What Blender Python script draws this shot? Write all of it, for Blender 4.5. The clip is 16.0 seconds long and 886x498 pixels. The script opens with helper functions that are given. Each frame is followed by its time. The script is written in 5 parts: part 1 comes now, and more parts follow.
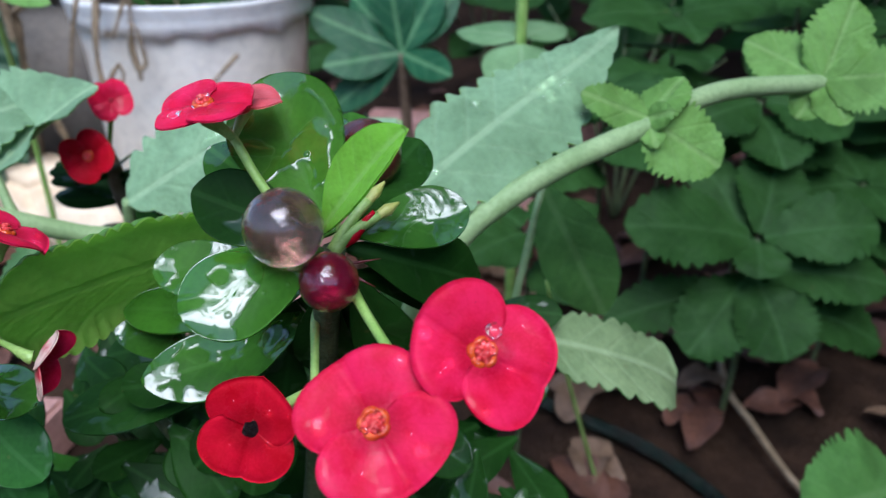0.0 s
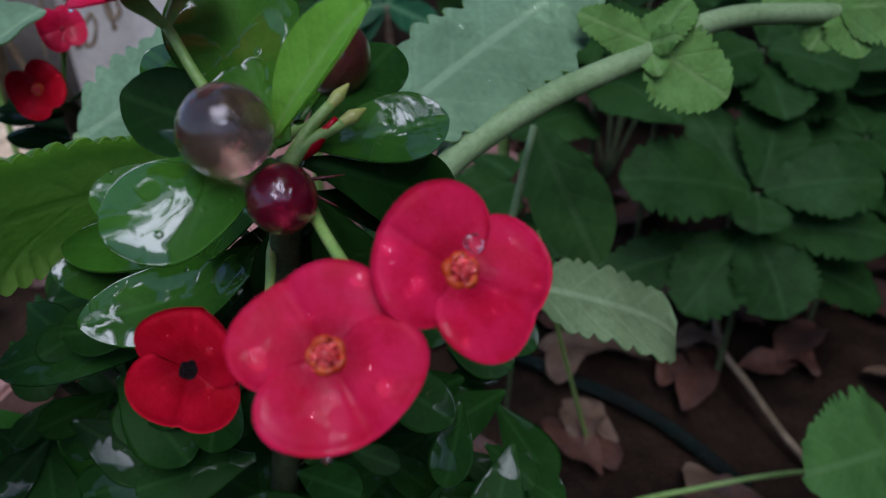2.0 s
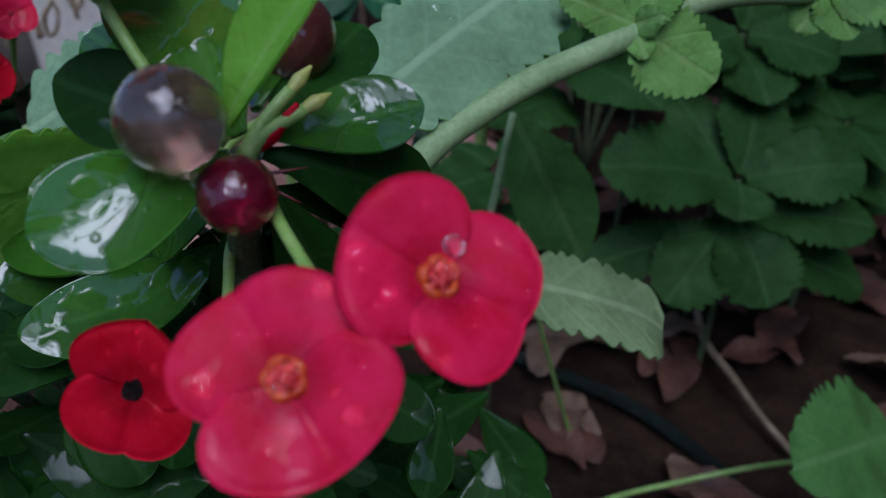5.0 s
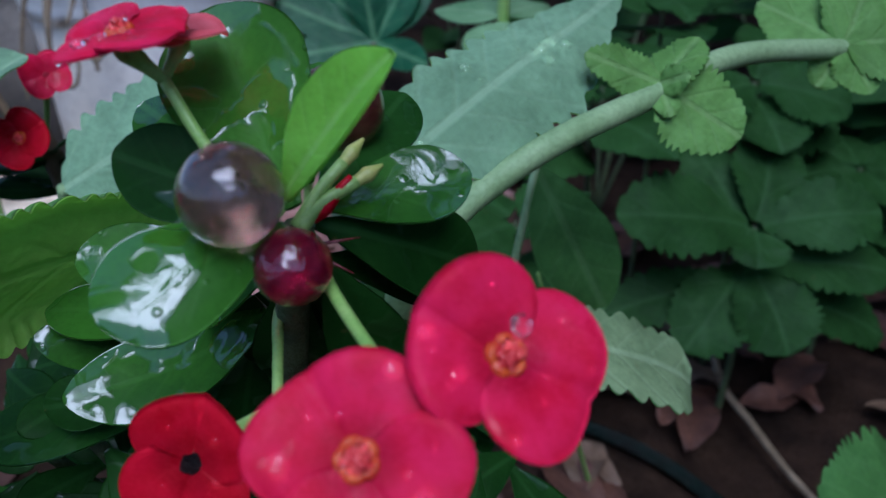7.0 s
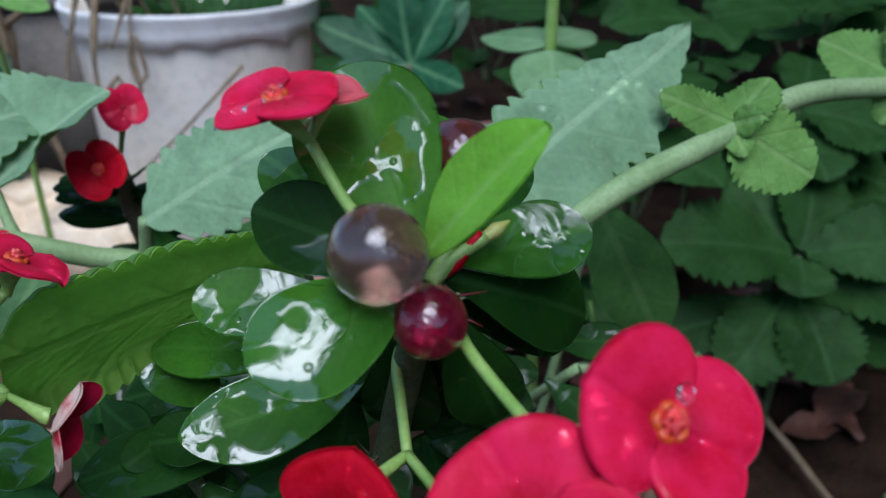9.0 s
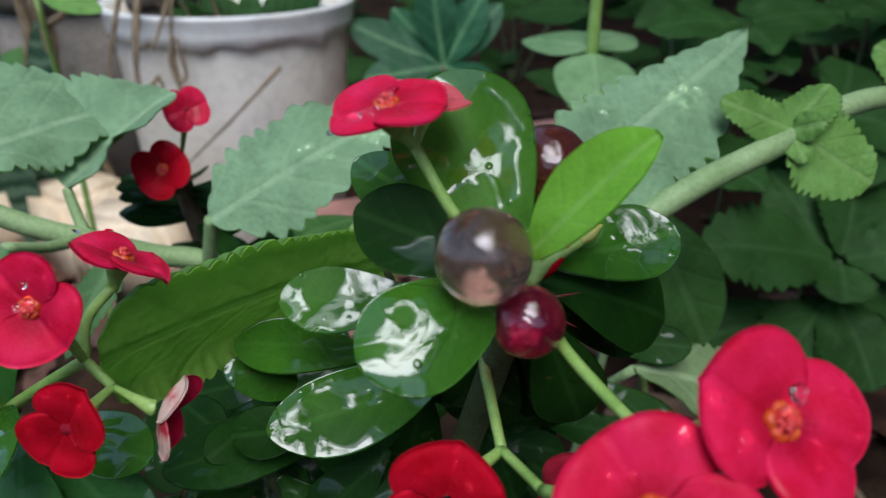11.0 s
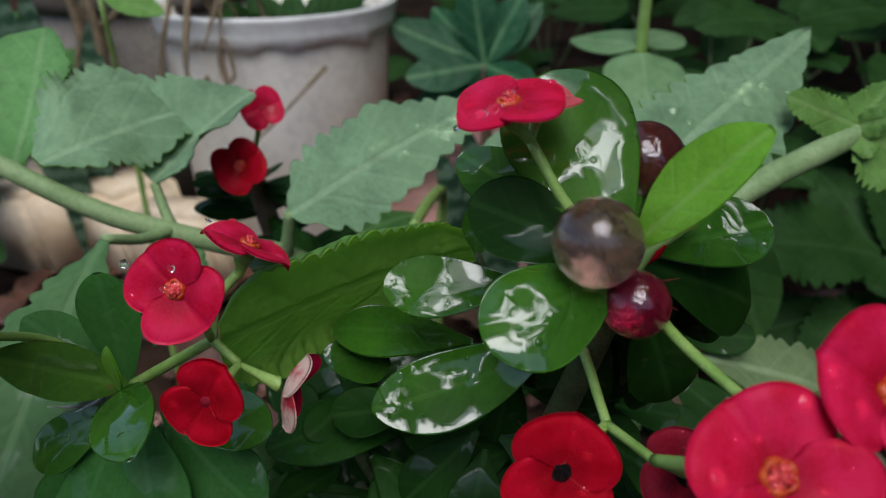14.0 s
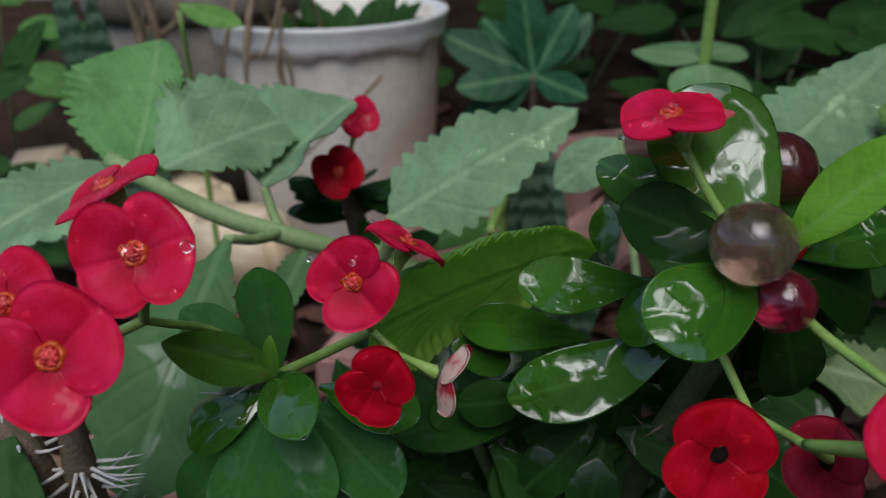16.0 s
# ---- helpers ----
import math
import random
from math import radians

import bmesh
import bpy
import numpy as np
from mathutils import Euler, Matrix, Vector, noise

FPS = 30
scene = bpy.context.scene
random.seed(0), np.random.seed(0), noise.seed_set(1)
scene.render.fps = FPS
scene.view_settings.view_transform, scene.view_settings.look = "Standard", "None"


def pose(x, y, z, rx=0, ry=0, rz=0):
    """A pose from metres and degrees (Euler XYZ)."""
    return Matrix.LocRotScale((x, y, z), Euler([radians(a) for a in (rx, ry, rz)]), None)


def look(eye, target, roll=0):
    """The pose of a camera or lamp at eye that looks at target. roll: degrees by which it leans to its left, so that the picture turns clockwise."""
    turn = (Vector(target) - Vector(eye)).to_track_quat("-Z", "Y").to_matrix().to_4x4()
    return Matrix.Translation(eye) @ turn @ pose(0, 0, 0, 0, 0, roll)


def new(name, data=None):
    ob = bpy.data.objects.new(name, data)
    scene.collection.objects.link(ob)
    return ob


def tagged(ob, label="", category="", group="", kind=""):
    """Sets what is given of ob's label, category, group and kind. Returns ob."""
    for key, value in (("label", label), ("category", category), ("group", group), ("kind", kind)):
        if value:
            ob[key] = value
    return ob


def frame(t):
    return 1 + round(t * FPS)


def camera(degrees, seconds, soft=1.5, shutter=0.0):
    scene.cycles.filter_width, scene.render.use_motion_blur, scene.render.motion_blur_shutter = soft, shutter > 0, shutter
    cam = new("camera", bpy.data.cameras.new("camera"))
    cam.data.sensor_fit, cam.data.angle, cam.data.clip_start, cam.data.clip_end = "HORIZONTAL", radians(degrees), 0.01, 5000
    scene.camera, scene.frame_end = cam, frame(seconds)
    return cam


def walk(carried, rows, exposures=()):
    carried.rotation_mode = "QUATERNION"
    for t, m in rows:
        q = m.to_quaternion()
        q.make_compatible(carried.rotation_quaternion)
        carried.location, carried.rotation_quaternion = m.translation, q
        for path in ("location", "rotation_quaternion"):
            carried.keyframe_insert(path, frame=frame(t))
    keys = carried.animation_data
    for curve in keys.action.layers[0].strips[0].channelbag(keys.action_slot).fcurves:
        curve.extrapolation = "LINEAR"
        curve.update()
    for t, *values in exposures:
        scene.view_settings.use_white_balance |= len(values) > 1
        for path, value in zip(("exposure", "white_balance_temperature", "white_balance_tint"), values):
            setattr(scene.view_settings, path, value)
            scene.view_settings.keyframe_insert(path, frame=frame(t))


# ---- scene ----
cam = camera(58.8, 16.0, 1.15, 0.5)
cam.data.dof.use_dof, cam.data.dof.focus_distance, cam.data.dof.aperture_fstop = True, 0.19, 18.0
METRES, EYE, TILT, LEAN, TURN = 0.16, 0.42, -27.0, 0.0, 0.0
ROWS = [
    (0.0, 0.0, 0.0, 0.0, -0.0, 0.0, -0.0),
    (0.5, -0.0191, 0.0292, -0.0163, 0.83, -0.47, -0.11),
    (1.0, -0.0041, 0.0838, -0.0435, 0.27, -1.18, -0.17),
    (1.5, 0.0121, 0.1325, -0.0603, -0.14, -1.85, 0.06),
    (2.0, 0.0209, 0.1698, -0.0707, -0.66, -2.29, 0.03),
    (2.5, 0.0302, 0.1927, -0.0691, -0.9, -2.53, 0.27),
    (3.0, 0.0247, 0.2247, -0.0705, -1.15, -2.89, 0.19),
    (3.5, 0.0191, 0.2365, -0.0727, -1.69, -3.09, 0.22),
    (6.0, 0.0276, 0.2803, -0.0577, -2.37, -2.83, 0.8),
    (6.5, -0.0029, 0.2667, -0.0408, -1.82, -0.54, 1.04),
    (7.0, -0.0266, 0.2614, -0.031, -1.82, 0.04, 0.98),
    (7.5, -0.061, 0.2519, -0.0228, -1.23, 0.63, 0.93),
    (8.0, -0.1055, 0.2494, -0.0028, -1.08, 0.92, 0.66),
    (10.5, -0.217, 0.215, 0.0207, 0.35, 1.19, -0.03),
    (11.0, -0.2534, 0.2028, 0.0191, 0.79, 1.18, -0.3),
    (11.5, -0.2954, 0.1861, 0.0168, 1.46, 1.21, -0.69),
    (12.0, -0.3237, 0.1801, 0.0129, 1.73, 1.15, -0.79),
    (12.5, -0.328, 0.1617, 0.0203, 2.2, 1.31, -0.77),
    (13.0, -0.3354, 0.1518, 0.0159, 2.69, 1.16, -0.61),
    (13.5, -0.3516, 0.1336, 0.0096, 2.86, 1.22, -0.43),
    (14.0, -0.3632, 0.1259, 0.0023, 2.69, 1.07, -0.49),
    (14.5, -0.3978, 0.0968, -0.003, 3.2, 1.23, -0.63),
    (15.0, -0.4697, 0.0691, -0.0087, 3.64, 1.39, -0.98),
    (15.5, -0.5132, 0.058, -0.0157, 3.96, 1.35, -0.95),
    (16.0, -0.5453, 0.0231, -0.0168, 4.5, 1.67, -1.22),
]
EXPOSURES = [(0.0, 0.95, 5750, 13), (0.5, 0.78, 5750, 13), (1.0, 0.33, 5850, 14), (1.5, -0.08, 5750, 18), (3.5, -0.2, 5650, 19), (6.0, 0.0, 5250, 17), (7.0, 0.22, 5100, 16), (8.0, 0.42, 5300, 14), (10.5, 0.5, 6140, 10), (12.5, 0.31, 6440, 11), (16.0, -0.13, 6540, 10)]
walk(cam, [(t, pose(0, 0, EYE, TILT, LEAN, TURN) @ pose(METRES * x, METRES * y, METRES * z, 90 + pitch, roll, yaw)) for t, x, y, z, yaw, pitch, roll in ROWS], EXPOSURES)

# ---- world and light ----
world = bpy.data.worlds.new("sky")
scene.world = world
world.use_nodes = True
wt = world.node_tree
sky = wt.nodes.new("ShaderNodeTexSky")
sky.sky_type = "NISHITA"
sky.sun_disc = False
sky.sun_elevation = radians(62)
sky.sun_rotation = radians(167)
wt.links.new(sky.outputs["Color"], wt.nodes["Background"].inputs["Color"])
wt.nodes["Background"].inputs["Strength"].default_value = 0.15
sun = new("sun", bpy.data.lights.new("sun", "SUN"))
sun.data.energy = 3.3
sun.data.angle = radians(46)
sun.data.color = (0.985, 0.985, 1.0)
sun.matrix_basis = look((0.55, -2.70, 5.30), (0.0, 0.0, 0.0))

# ---- materials ----


class Nodes:
    """Short hand for building a node material."""

    def __init__(self, name):
        self.mat = bpy.data.materials.new(name)
        self.mat.use_nodes = True
        self.tree = self.mat.node_tree
        self.bsdf = self.tree.nodes["Principled BSDF"]
        self.out = self.tree.nodes["Material Output"]

    def node(self, kind, operation=None, data_type=None):
        n = self.tree.nodes.new(kind)
        if operation:
            n.operation = operation
        if data_type:
            n.data_type = data_type
        return n

    def link(self, a, b):
        self.tree.links.new(a, b)

    def coords(self, shift=True):
        c = self.node("ShaderNodeTexCoord").outputs["Object"]
        if not shift:
            return c
        info = self.node("ShaderNodeObjectInfo")
        mul = self.math("MULTIPLY", info.outputs["Random"], 7.3)
        add = self.node("ShaderNodeVectorMath", operation="ADD")
        self.link(c, add.inputs[0])
        self.link(mul, add.inputs[1])
        return add.outputs[0]

    def noise(self, coords, scale, detail=4, rough=0.55, distortion=0.0):
        n = self.node("ShaderNodeTexNoise")
        n.inputs["Scale"].default_value = scale
        n.inputs["Detail"].default_value = detail
        n.inputs["Roughness"].default_value = rough
        n.inputs["Distortion"].default_value = distortion
        self.link(coords, n.inputs["Vector"])
        return n.outputs["Fac"]

    def math(self, op, a, b=None, c=None):
        n = self.node("ShaderNodeMath", operation=op)
        for i, v in enumerate((a, b, c)):
            if v is None:
                continue
            if isinstance(v, (int, float)):
                n.inputs[i].default_value = v
            else:
                self.link(v, n.inputs[i])
        return n.outputs[0]

    def ramp(self, fac, lo, hi, a=0.0, b=1.0):
        n = self.node("ShaderNodeMapRange")
        n.interpolation_type = "SMOOTHSTEP"
        for i, v in zip((1, 2, 3, 4), (lo, hi, a, b)):
            n.inputs[i].default_value = v
        self.link(fac, n.inputs[0])
        return n.outputs[0]

    def mix(self, fac, a, b):
        n = self.node("ShaderNodeMix", data_type="RGBA")
        for i, v in ((0, fac), (6, a), (7, b)):
            if isinstance(v, (int, float)):
                n.inputs[i].default_value = v
            elif isinstance(v, tuple):
                n.inputs[i].default_value = (*v, 1)
            else:
                self.link(v, n.inputs[i])
        return n.outputs[2]

    def bump(self, height, strength, distance, normal=None):
        n = self.node("ShaderNodeBump")
        n.inputs["Strength"].default_value = strength
        n.inputs["Distance"].default_value = distance
        self.link(height, n.inputs["Height"])
        if normal is not None:
            self.link(normal, n.inputs["Normal"])
        return n.outputs[0]

    def put(self, key, v):
        s = self.bsdf.inputs[key]
        if isinstance(v, tuple):
            s.default_value = (*v, 1)
        elif isinstance(v, (int, float)):
            s.default_value = v
        else:
            self.link(v, s)
        return self

    def rand(self):
        return self.node("ShaderNodeObjectInfo").outputs["Random"]


def leaf_material(name, dark, light, vein, wet=0.5, dry_rough=0.38, scale=1.0, vein_gap=0.004, relief=0.0002, through_light=0.0, blemish=0.25, cover=0.5, ripple=60, swell=0.0012, spec=0.14):
    """A leaf: two greens, midrib and side veins along the blade's own axes, and a film of rain water in patches."""
    m = Nodes(name)
    raw = m.coords(False)
    c = m.coords()
    sep = m.node("ShaderNodeSeparateXYZ")
    m.link(raw, sep.inputs[0])
    ay = m.math("ABSOLUTE", sep.outputs["Y"])
    rib = m.ramp(ay, 0.0003 * scale, 0.0011 * scale, 1, 0)
    slant = m.math("SUBTRACT", sep.outputs["X"], m.math("MULTIPLY", ay, 1.1))
    warp = m.math("MULTIPLY", m.noise(c, 60 / scale), vein_gap * 0.8)
    saw = m.math("PINGPONG", m.math("ADD", slant, warp), vein_gap)
    side = m.ramp(saw, 0.0, vein_gap * 0.3, 1, 0)
    big = m.noise(c, 45 / scale, 3)
    fine = m.noise(c, 700 / scale, 3)
    col = m.mix(m.ramp(big, 0.3, 0.7), dark, light)
    col = m.mix(m.math("MULTIPLY", m.rand(), 0.45), col, tuple(x * 1.25 for x in light))
    col = m.mix(m.math("MULTIPLY", m.ramp(fine, 0.35, 0.75), 0.25), col, tuple(x * 0.6 for x in dark))
    col = m.mix(m.math("MULTIPLY", side, 0.14), col, vein)
    col = m.mix(m.math("MULTIPLY", rib, 0.5), col, vein)
    if not wet:
        worn = m.ramp(m.noise(c, 110 / scale, 5, 0.7), 0.45, 0.68, 0.0, 0.45)
        col = m.mix(worn, col, tuple(x * 0.62 for x in dark))
        bloom = m.ramp(m.noise(c, 75 / scale, 4, 0.65, 0.5), 0.52, 0.72, 0.0, 0.4)
        col = m.mix(bloom, col, tuple(min(1, x * 1.35 + 0.02) for x in light))
    spot = m.ramp(m.noise(c, 260 / scale, 2), 0.72, 0.78)
    col = m.mix(m.math("MULTIPLY", spot, blemish), col, (0.12, 0.09, 0.03))
    m.put("Base Color", col)
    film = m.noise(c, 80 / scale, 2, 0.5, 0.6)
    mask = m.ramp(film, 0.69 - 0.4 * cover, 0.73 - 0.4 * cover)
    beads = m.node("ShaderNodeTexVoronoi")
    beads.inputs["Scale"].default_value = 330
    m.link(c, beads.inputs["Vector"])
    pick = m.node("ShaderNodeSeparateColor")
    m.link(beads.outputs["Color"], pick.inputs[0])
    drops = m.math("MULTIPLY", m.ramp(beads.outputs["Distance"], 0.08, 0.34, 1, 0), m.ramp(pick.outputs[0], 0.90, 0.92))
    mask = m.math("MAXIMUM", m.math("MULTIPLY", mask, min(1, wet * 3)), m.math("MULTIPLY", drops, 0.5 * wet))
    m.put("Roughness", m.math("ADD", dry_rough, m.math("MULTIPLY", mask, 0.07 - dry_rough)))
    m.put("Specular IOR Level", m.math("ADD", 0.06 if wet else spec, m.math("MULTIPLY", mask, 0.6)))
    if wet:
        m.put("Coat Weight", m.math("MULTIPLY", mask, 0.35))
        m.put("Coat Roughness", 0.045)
    veins = m.math("SUBTRACT", m.math("MULTIPLY", fine, 0.4), m.math("MAXIMUM", rib, m.math("MULTIPLY", side, 0.6)))
    if not wet:
        cells = m.node("ShaderNodeTexVoronoi")
        cells.inputs["Scale"].default_value = 900 / scale
        m.link(c, cells.inputs["Vector"])
        veins = m.math("ADD", veins, m.math("MULTIPLY", cells.outputs["Distance"], 0.7))
    dry = m.bump(m.math("MULTIPLY", veins, m.math("SUBTRACT", 1.0, mask)), 0.6, relief)
    water = m.math("ADD", m.math("ADD", m.math("MULTIPLY", m.ramp(film, 0.67 - 0.4 * cover, 0.77 - 0.4 * cover), 0.14), m.math("MULTIPLY", drops, 0.25 * wet)), m.math("MULTIPLY", m.noise(c, ripple, 1, 0.4, 0.3), 1.5))
    if wet > 0.5:
        water = m.math("ADD", water, m.math("MULTIPLY", m.noise(c, 150, 0, 0.4, 0.4), 0.08))
    m.put("Normal", m.bump(water, 0.8 if wet else 0.3, swell if wet else 0.0009 * scale, dry))
    if through_light:
        tr = m.node("ShaderNodeBsdfTranslucent")
        m.link(m.mix(0.4, col, tuple(min(1, x * 2.2) for x in light)), tr.inputs["Color"])
        mx = m.node("ShaderNodeMixShader")
        mx.inputs[0].default_value = through_light
        m.link(m.bsdf.outputs[0], mx.inputs[1])
        m.link(tr.outputs[0], mx.inputs[2])
        m.link(mx.outputs[0], m.out.inputs["Surface"])
    return m.mat


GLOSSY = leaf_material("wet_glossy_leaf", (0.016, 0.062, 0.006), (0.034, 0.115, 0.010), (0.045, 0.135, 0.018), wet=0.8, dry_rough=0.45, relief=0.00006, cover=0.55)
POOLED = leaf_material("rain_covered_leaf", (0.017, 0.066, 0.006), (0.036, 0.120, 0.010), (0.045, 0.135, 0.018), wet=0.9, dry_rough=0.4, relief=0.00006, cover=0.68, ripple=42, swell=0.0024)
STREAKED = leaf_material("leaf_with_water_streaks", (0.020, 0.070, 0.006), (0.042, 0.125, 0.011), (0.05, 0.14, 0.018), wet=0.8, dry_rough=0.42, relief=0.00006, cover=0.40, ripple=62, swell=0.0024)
# Copy of the glossy leaf with the shade among the foliage put into its greens.
SHADED = leaf_material("shaded_leaf", (0.006, 0.027, 0.0035), (0.0125, 0.048, 0.006), (0.023, 0.072, 0.014), wet=0.15, dry_rough=0.5, relief=0.00006, cover=0.25)
YOUNG = leaf_material("young_bright_leaf", (0.17, 0.43, 0.03), (0.25, 0.54, 0.06), (0.32, 0.55, 0.14), wet=0.0, dry_rough=0.33, vein_gap=0.003, through_light=0.4, blemish=0.0)
FELT = leaf_material("matt_felted_leaf", (0.145, 0.255, 0.13), (0.235, 0.385, 0.21), (0.35, 0.50, 0.29), wet=0.0, dry_rough=0.62, scale=2.2, vein_gap=0.009, relief=0.0009, through_light=0.15, blemish=0.15)
THIN_FELT = leaf_material("thin_felted_leaf", (0.2, 0.4, 0.1), (0.3, 0.52, 0.17), (0.36, 0.55, 0.25), wet=0.0, dry_rough=0.62, scale=2.2, vein_gap=0.009, relief=0.0009, through_light=0.65, blemish=0.1)
FRESH_FELT = leaf_material("bright_felted_leaf", (0.10, 0.25, 0.07), (0.16, 0.36, 0.12), (0.27, 0.46, 0.2), wet=0.0, dry_rough=0.62, scale=2.2, vein_gap=0.009, relief=0.0009, through_light=0.2, blemish=0.1)
SHOOT = leaf_material("fresh_shoot_leaf", (0.105, 0.225, 0.042), (0.155, 0.31, 0.07), (0.25, 0.39, 0.13), wet=0.0, dry_rough=0.55, scale=1.6, vein_gap=0.006, relief=0.0008, through_light=0.2, blemish=0.1)
UNDER = leaf_material("leaf_underside", (0.22, 0.42, 0.06), (0.34, 0.57, 0.11), (0.15, 0.30, 0.06), wet=0.0, dry_rough=0.55, scale=2.2, vein_gap=0.009, relief=0.0014, through_light=0.6, blemish=0.1)
# The dimmer light behind the shrub is put into this darkened green.
SHADE = leaf_material("shaded_green_leaf", (0.017, 0.054, 0.010), (0.030, 0.086, 0.018), (0.05, 0.12, 0.035), wet=0.0, dry_rough=0.55, scale=3.0, vein_gap=0.011, relief=0.0008, through_light=0.12, spec=0.1)
PALE = leaf_material("pale_leaf", (0.13, 0.20, 0.085), (0.19, 0.265, 0.12), (0.31, 0.41, 0.22), wet=0.0, dry_rough=0.6, scale=2.2, vein_gap=0.008, relief=0.0008, blemish=0.4)
WEED = leaf_material("pale_weed_leaf", (0.11, 0.22, 0.085), (0.17, 0.29, 0.13), (0.24, 0.36, 0.18), wet=0.0, dry_rough=0.6, scale=2.2, vein_gap=0.008, relief=0.0008)
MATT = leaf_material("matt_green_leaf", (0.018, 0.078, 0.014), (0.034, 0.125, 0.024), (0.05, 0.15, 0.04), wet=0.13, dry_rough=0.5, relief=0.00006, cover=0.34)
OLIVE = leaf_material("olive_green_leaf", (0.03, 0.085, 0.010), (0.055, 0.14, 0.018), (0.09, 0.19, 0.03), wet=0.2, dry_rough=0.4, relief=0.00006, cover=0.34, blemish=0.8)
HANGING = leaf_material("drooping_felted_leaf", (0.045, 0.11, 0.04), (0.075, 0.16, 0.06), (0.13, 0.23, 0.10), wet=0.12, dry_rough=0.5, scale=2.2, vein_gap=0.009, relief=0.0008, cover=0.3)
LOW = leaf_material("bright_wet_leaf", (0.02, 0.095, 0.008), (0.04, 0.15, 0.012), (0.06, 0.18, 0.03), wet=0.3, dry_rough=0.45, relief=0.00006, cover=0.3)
MID = leaf_material("mid_green_leaf", (0.055, 0.15, 0.035), (0.09, 0.22, 0.05), (0.16, 0.3, 0.1), wet=0.0, dry_rough=0.5, scale=2.6, vein_gap=0.01, relief=0.0006, through_light=0.2)
FAR_LEAF = leaf_material("blue_green_leaf", (0.013, 0.068, 0.026), (0.024, 0.1, 0.04), (0.16, 0.32, 0.14), wet=0.0, dry_rough=0.3, scale=4.0, vein_gap=0.012, spec=0.12)


def petal_material(name, deep, bright, pale=None, through_light=0.27):
    m = Nodes(name)
    raw, c = m.coords(False), m.coords()
    sep = m.node("ShaderNodeSeparateXYZ")
    m.link(raw, sep.inputs[0])
    r = m.node("ShaderNodeVectorMath", operation="LENGTH")
    m.link(raw, r.inputs[0])
    big, fine = m.noise(c, 160, 4), m.noise(c, 1800, 3)
    col = m.mix(m.ramp(big, 0.3, 0.7), deep, bright)
    col = m.mix(m.ramp(r.outputs["Value"], 0.0035, 0.0075, 0.7, 0.0), col, tuple(x * 0.6 for x in deep))
    ang = m.math("ARCTAN2", sep.outputs["Y"], sep.outputs["X"])
    streak = m.ramp(m.math("PINGPONG", m.math("ADD", ang, m.math("MULTIPLY", big, 0.15)), 0.11), 0.0, 0.02, 0.3, 0.0)
    col = m.mix(streak, col, deep)
    col = m.mix(m.math("MULTIPLY", m.ramp(fine, 0.4, 0.7), 0.18), col, tuple(min(1, x * 1.2 + 0.02) for x in bright))
    if pale:
        col = m.mix(m.ramp(big, 0.35, 0.6), col, pale)
    m.put("Base Color", col)
    wet = m.ramp(m.noise(c, 130, 2, 0.5, 0.5), 0.56, 0.60)
    m.put("Roughness", m.math("SUBTRACT", m.ramp(m.noise(c, 300, 2), 0.3, 0.7, 0.36, 0.55), m.math("MULTIPLY", wet, 0.2)))
    m.put("Specular IOR Level", m.math("ADD", 0.09, m.math("MULTIPLY", wet, 0.10)))
    m.put("Normal", m.bump(m.math("ADD", fine, m.math("MULTIPLY", big, 3.0)), 0.2, 0.00015))
    tr = m.node("ShaderNodeBsdfTranslucent")
    m.link(col, tr.inputs["Color"])
    mx = m.node("ShaderNodeMixShader")
    mx.inputs[0].default_value = through_light
    m.link(m.bsdf.outputs[0], mx.inputs[1])
    m.link(tr.outputs[0], mx.inputs[2])
    m.link(mx.outputs[0], m.out.inputs["Surface"])
    return m.mat


PINK = petal_material("crimson_pink_bract", (0.60, 0.005, 0.034), (0.73, 0.016, 0.086))
RED = petal_material("scarlet_bract", (0.47, 0.002, 0.011), (0.6, 0.004, 0.025))
DULL = petal_material("dull_red_bract", (0.36, 0.012, 0.03), (0.48, 0.03, 0.06))
CORAL = petal_material("coral_bract_back", (0.92, 0.30, 0.26), (0.96, 0.45, 0.38), through_light=0.6)
THIN = petal_material("thin_pink_bract", (0.88, 0.16, 0.19), (0.94, 0.26, 0.30), through_light=0.6)
FADED = petal_material("fading_bract", (0.6, 0.03, 0.06), (0.7, 0.1, 0.12), (0.75, 0.55, 0.45))


def plain_material(name, a, b, scale, rough=0.5, relief=0.3, depth=0.0005, metal=0.0, spec=0.5, dirt=None, dirt_scale=8.0):
    m = Nodes(name)
    c = m.coords()
    big, fine = m.noise(c, scale, 5), m.noise(c, scale * 9, 4)
    col = m.mix(m.ramp(big, 0.3, 0.7), a, b)
    col = m.mix(m.math("MULTIPLY", m.ramp(fine, 0.4, 0.7), 0.3), col, tuple(x * 0.6 for x in a))
    if dirt:
        col = m.mix(m.ramp(m.noise(c, dirt_scale, 6, 0.65), 0.42, 0.66, 0, 0.85), col, dirt)
    m.put("Base Color", col)
    m.put("Roughness", m.ramp(fine, 0.3, 0.7, max(0.05, rough - 0.12), min(1, rough + 0.12)))
    m.put("Specular IOR Level", spec)
    m.put("Normal", m.bump(m.math("ADD", fine, big), relief, depth))
    return m.mat


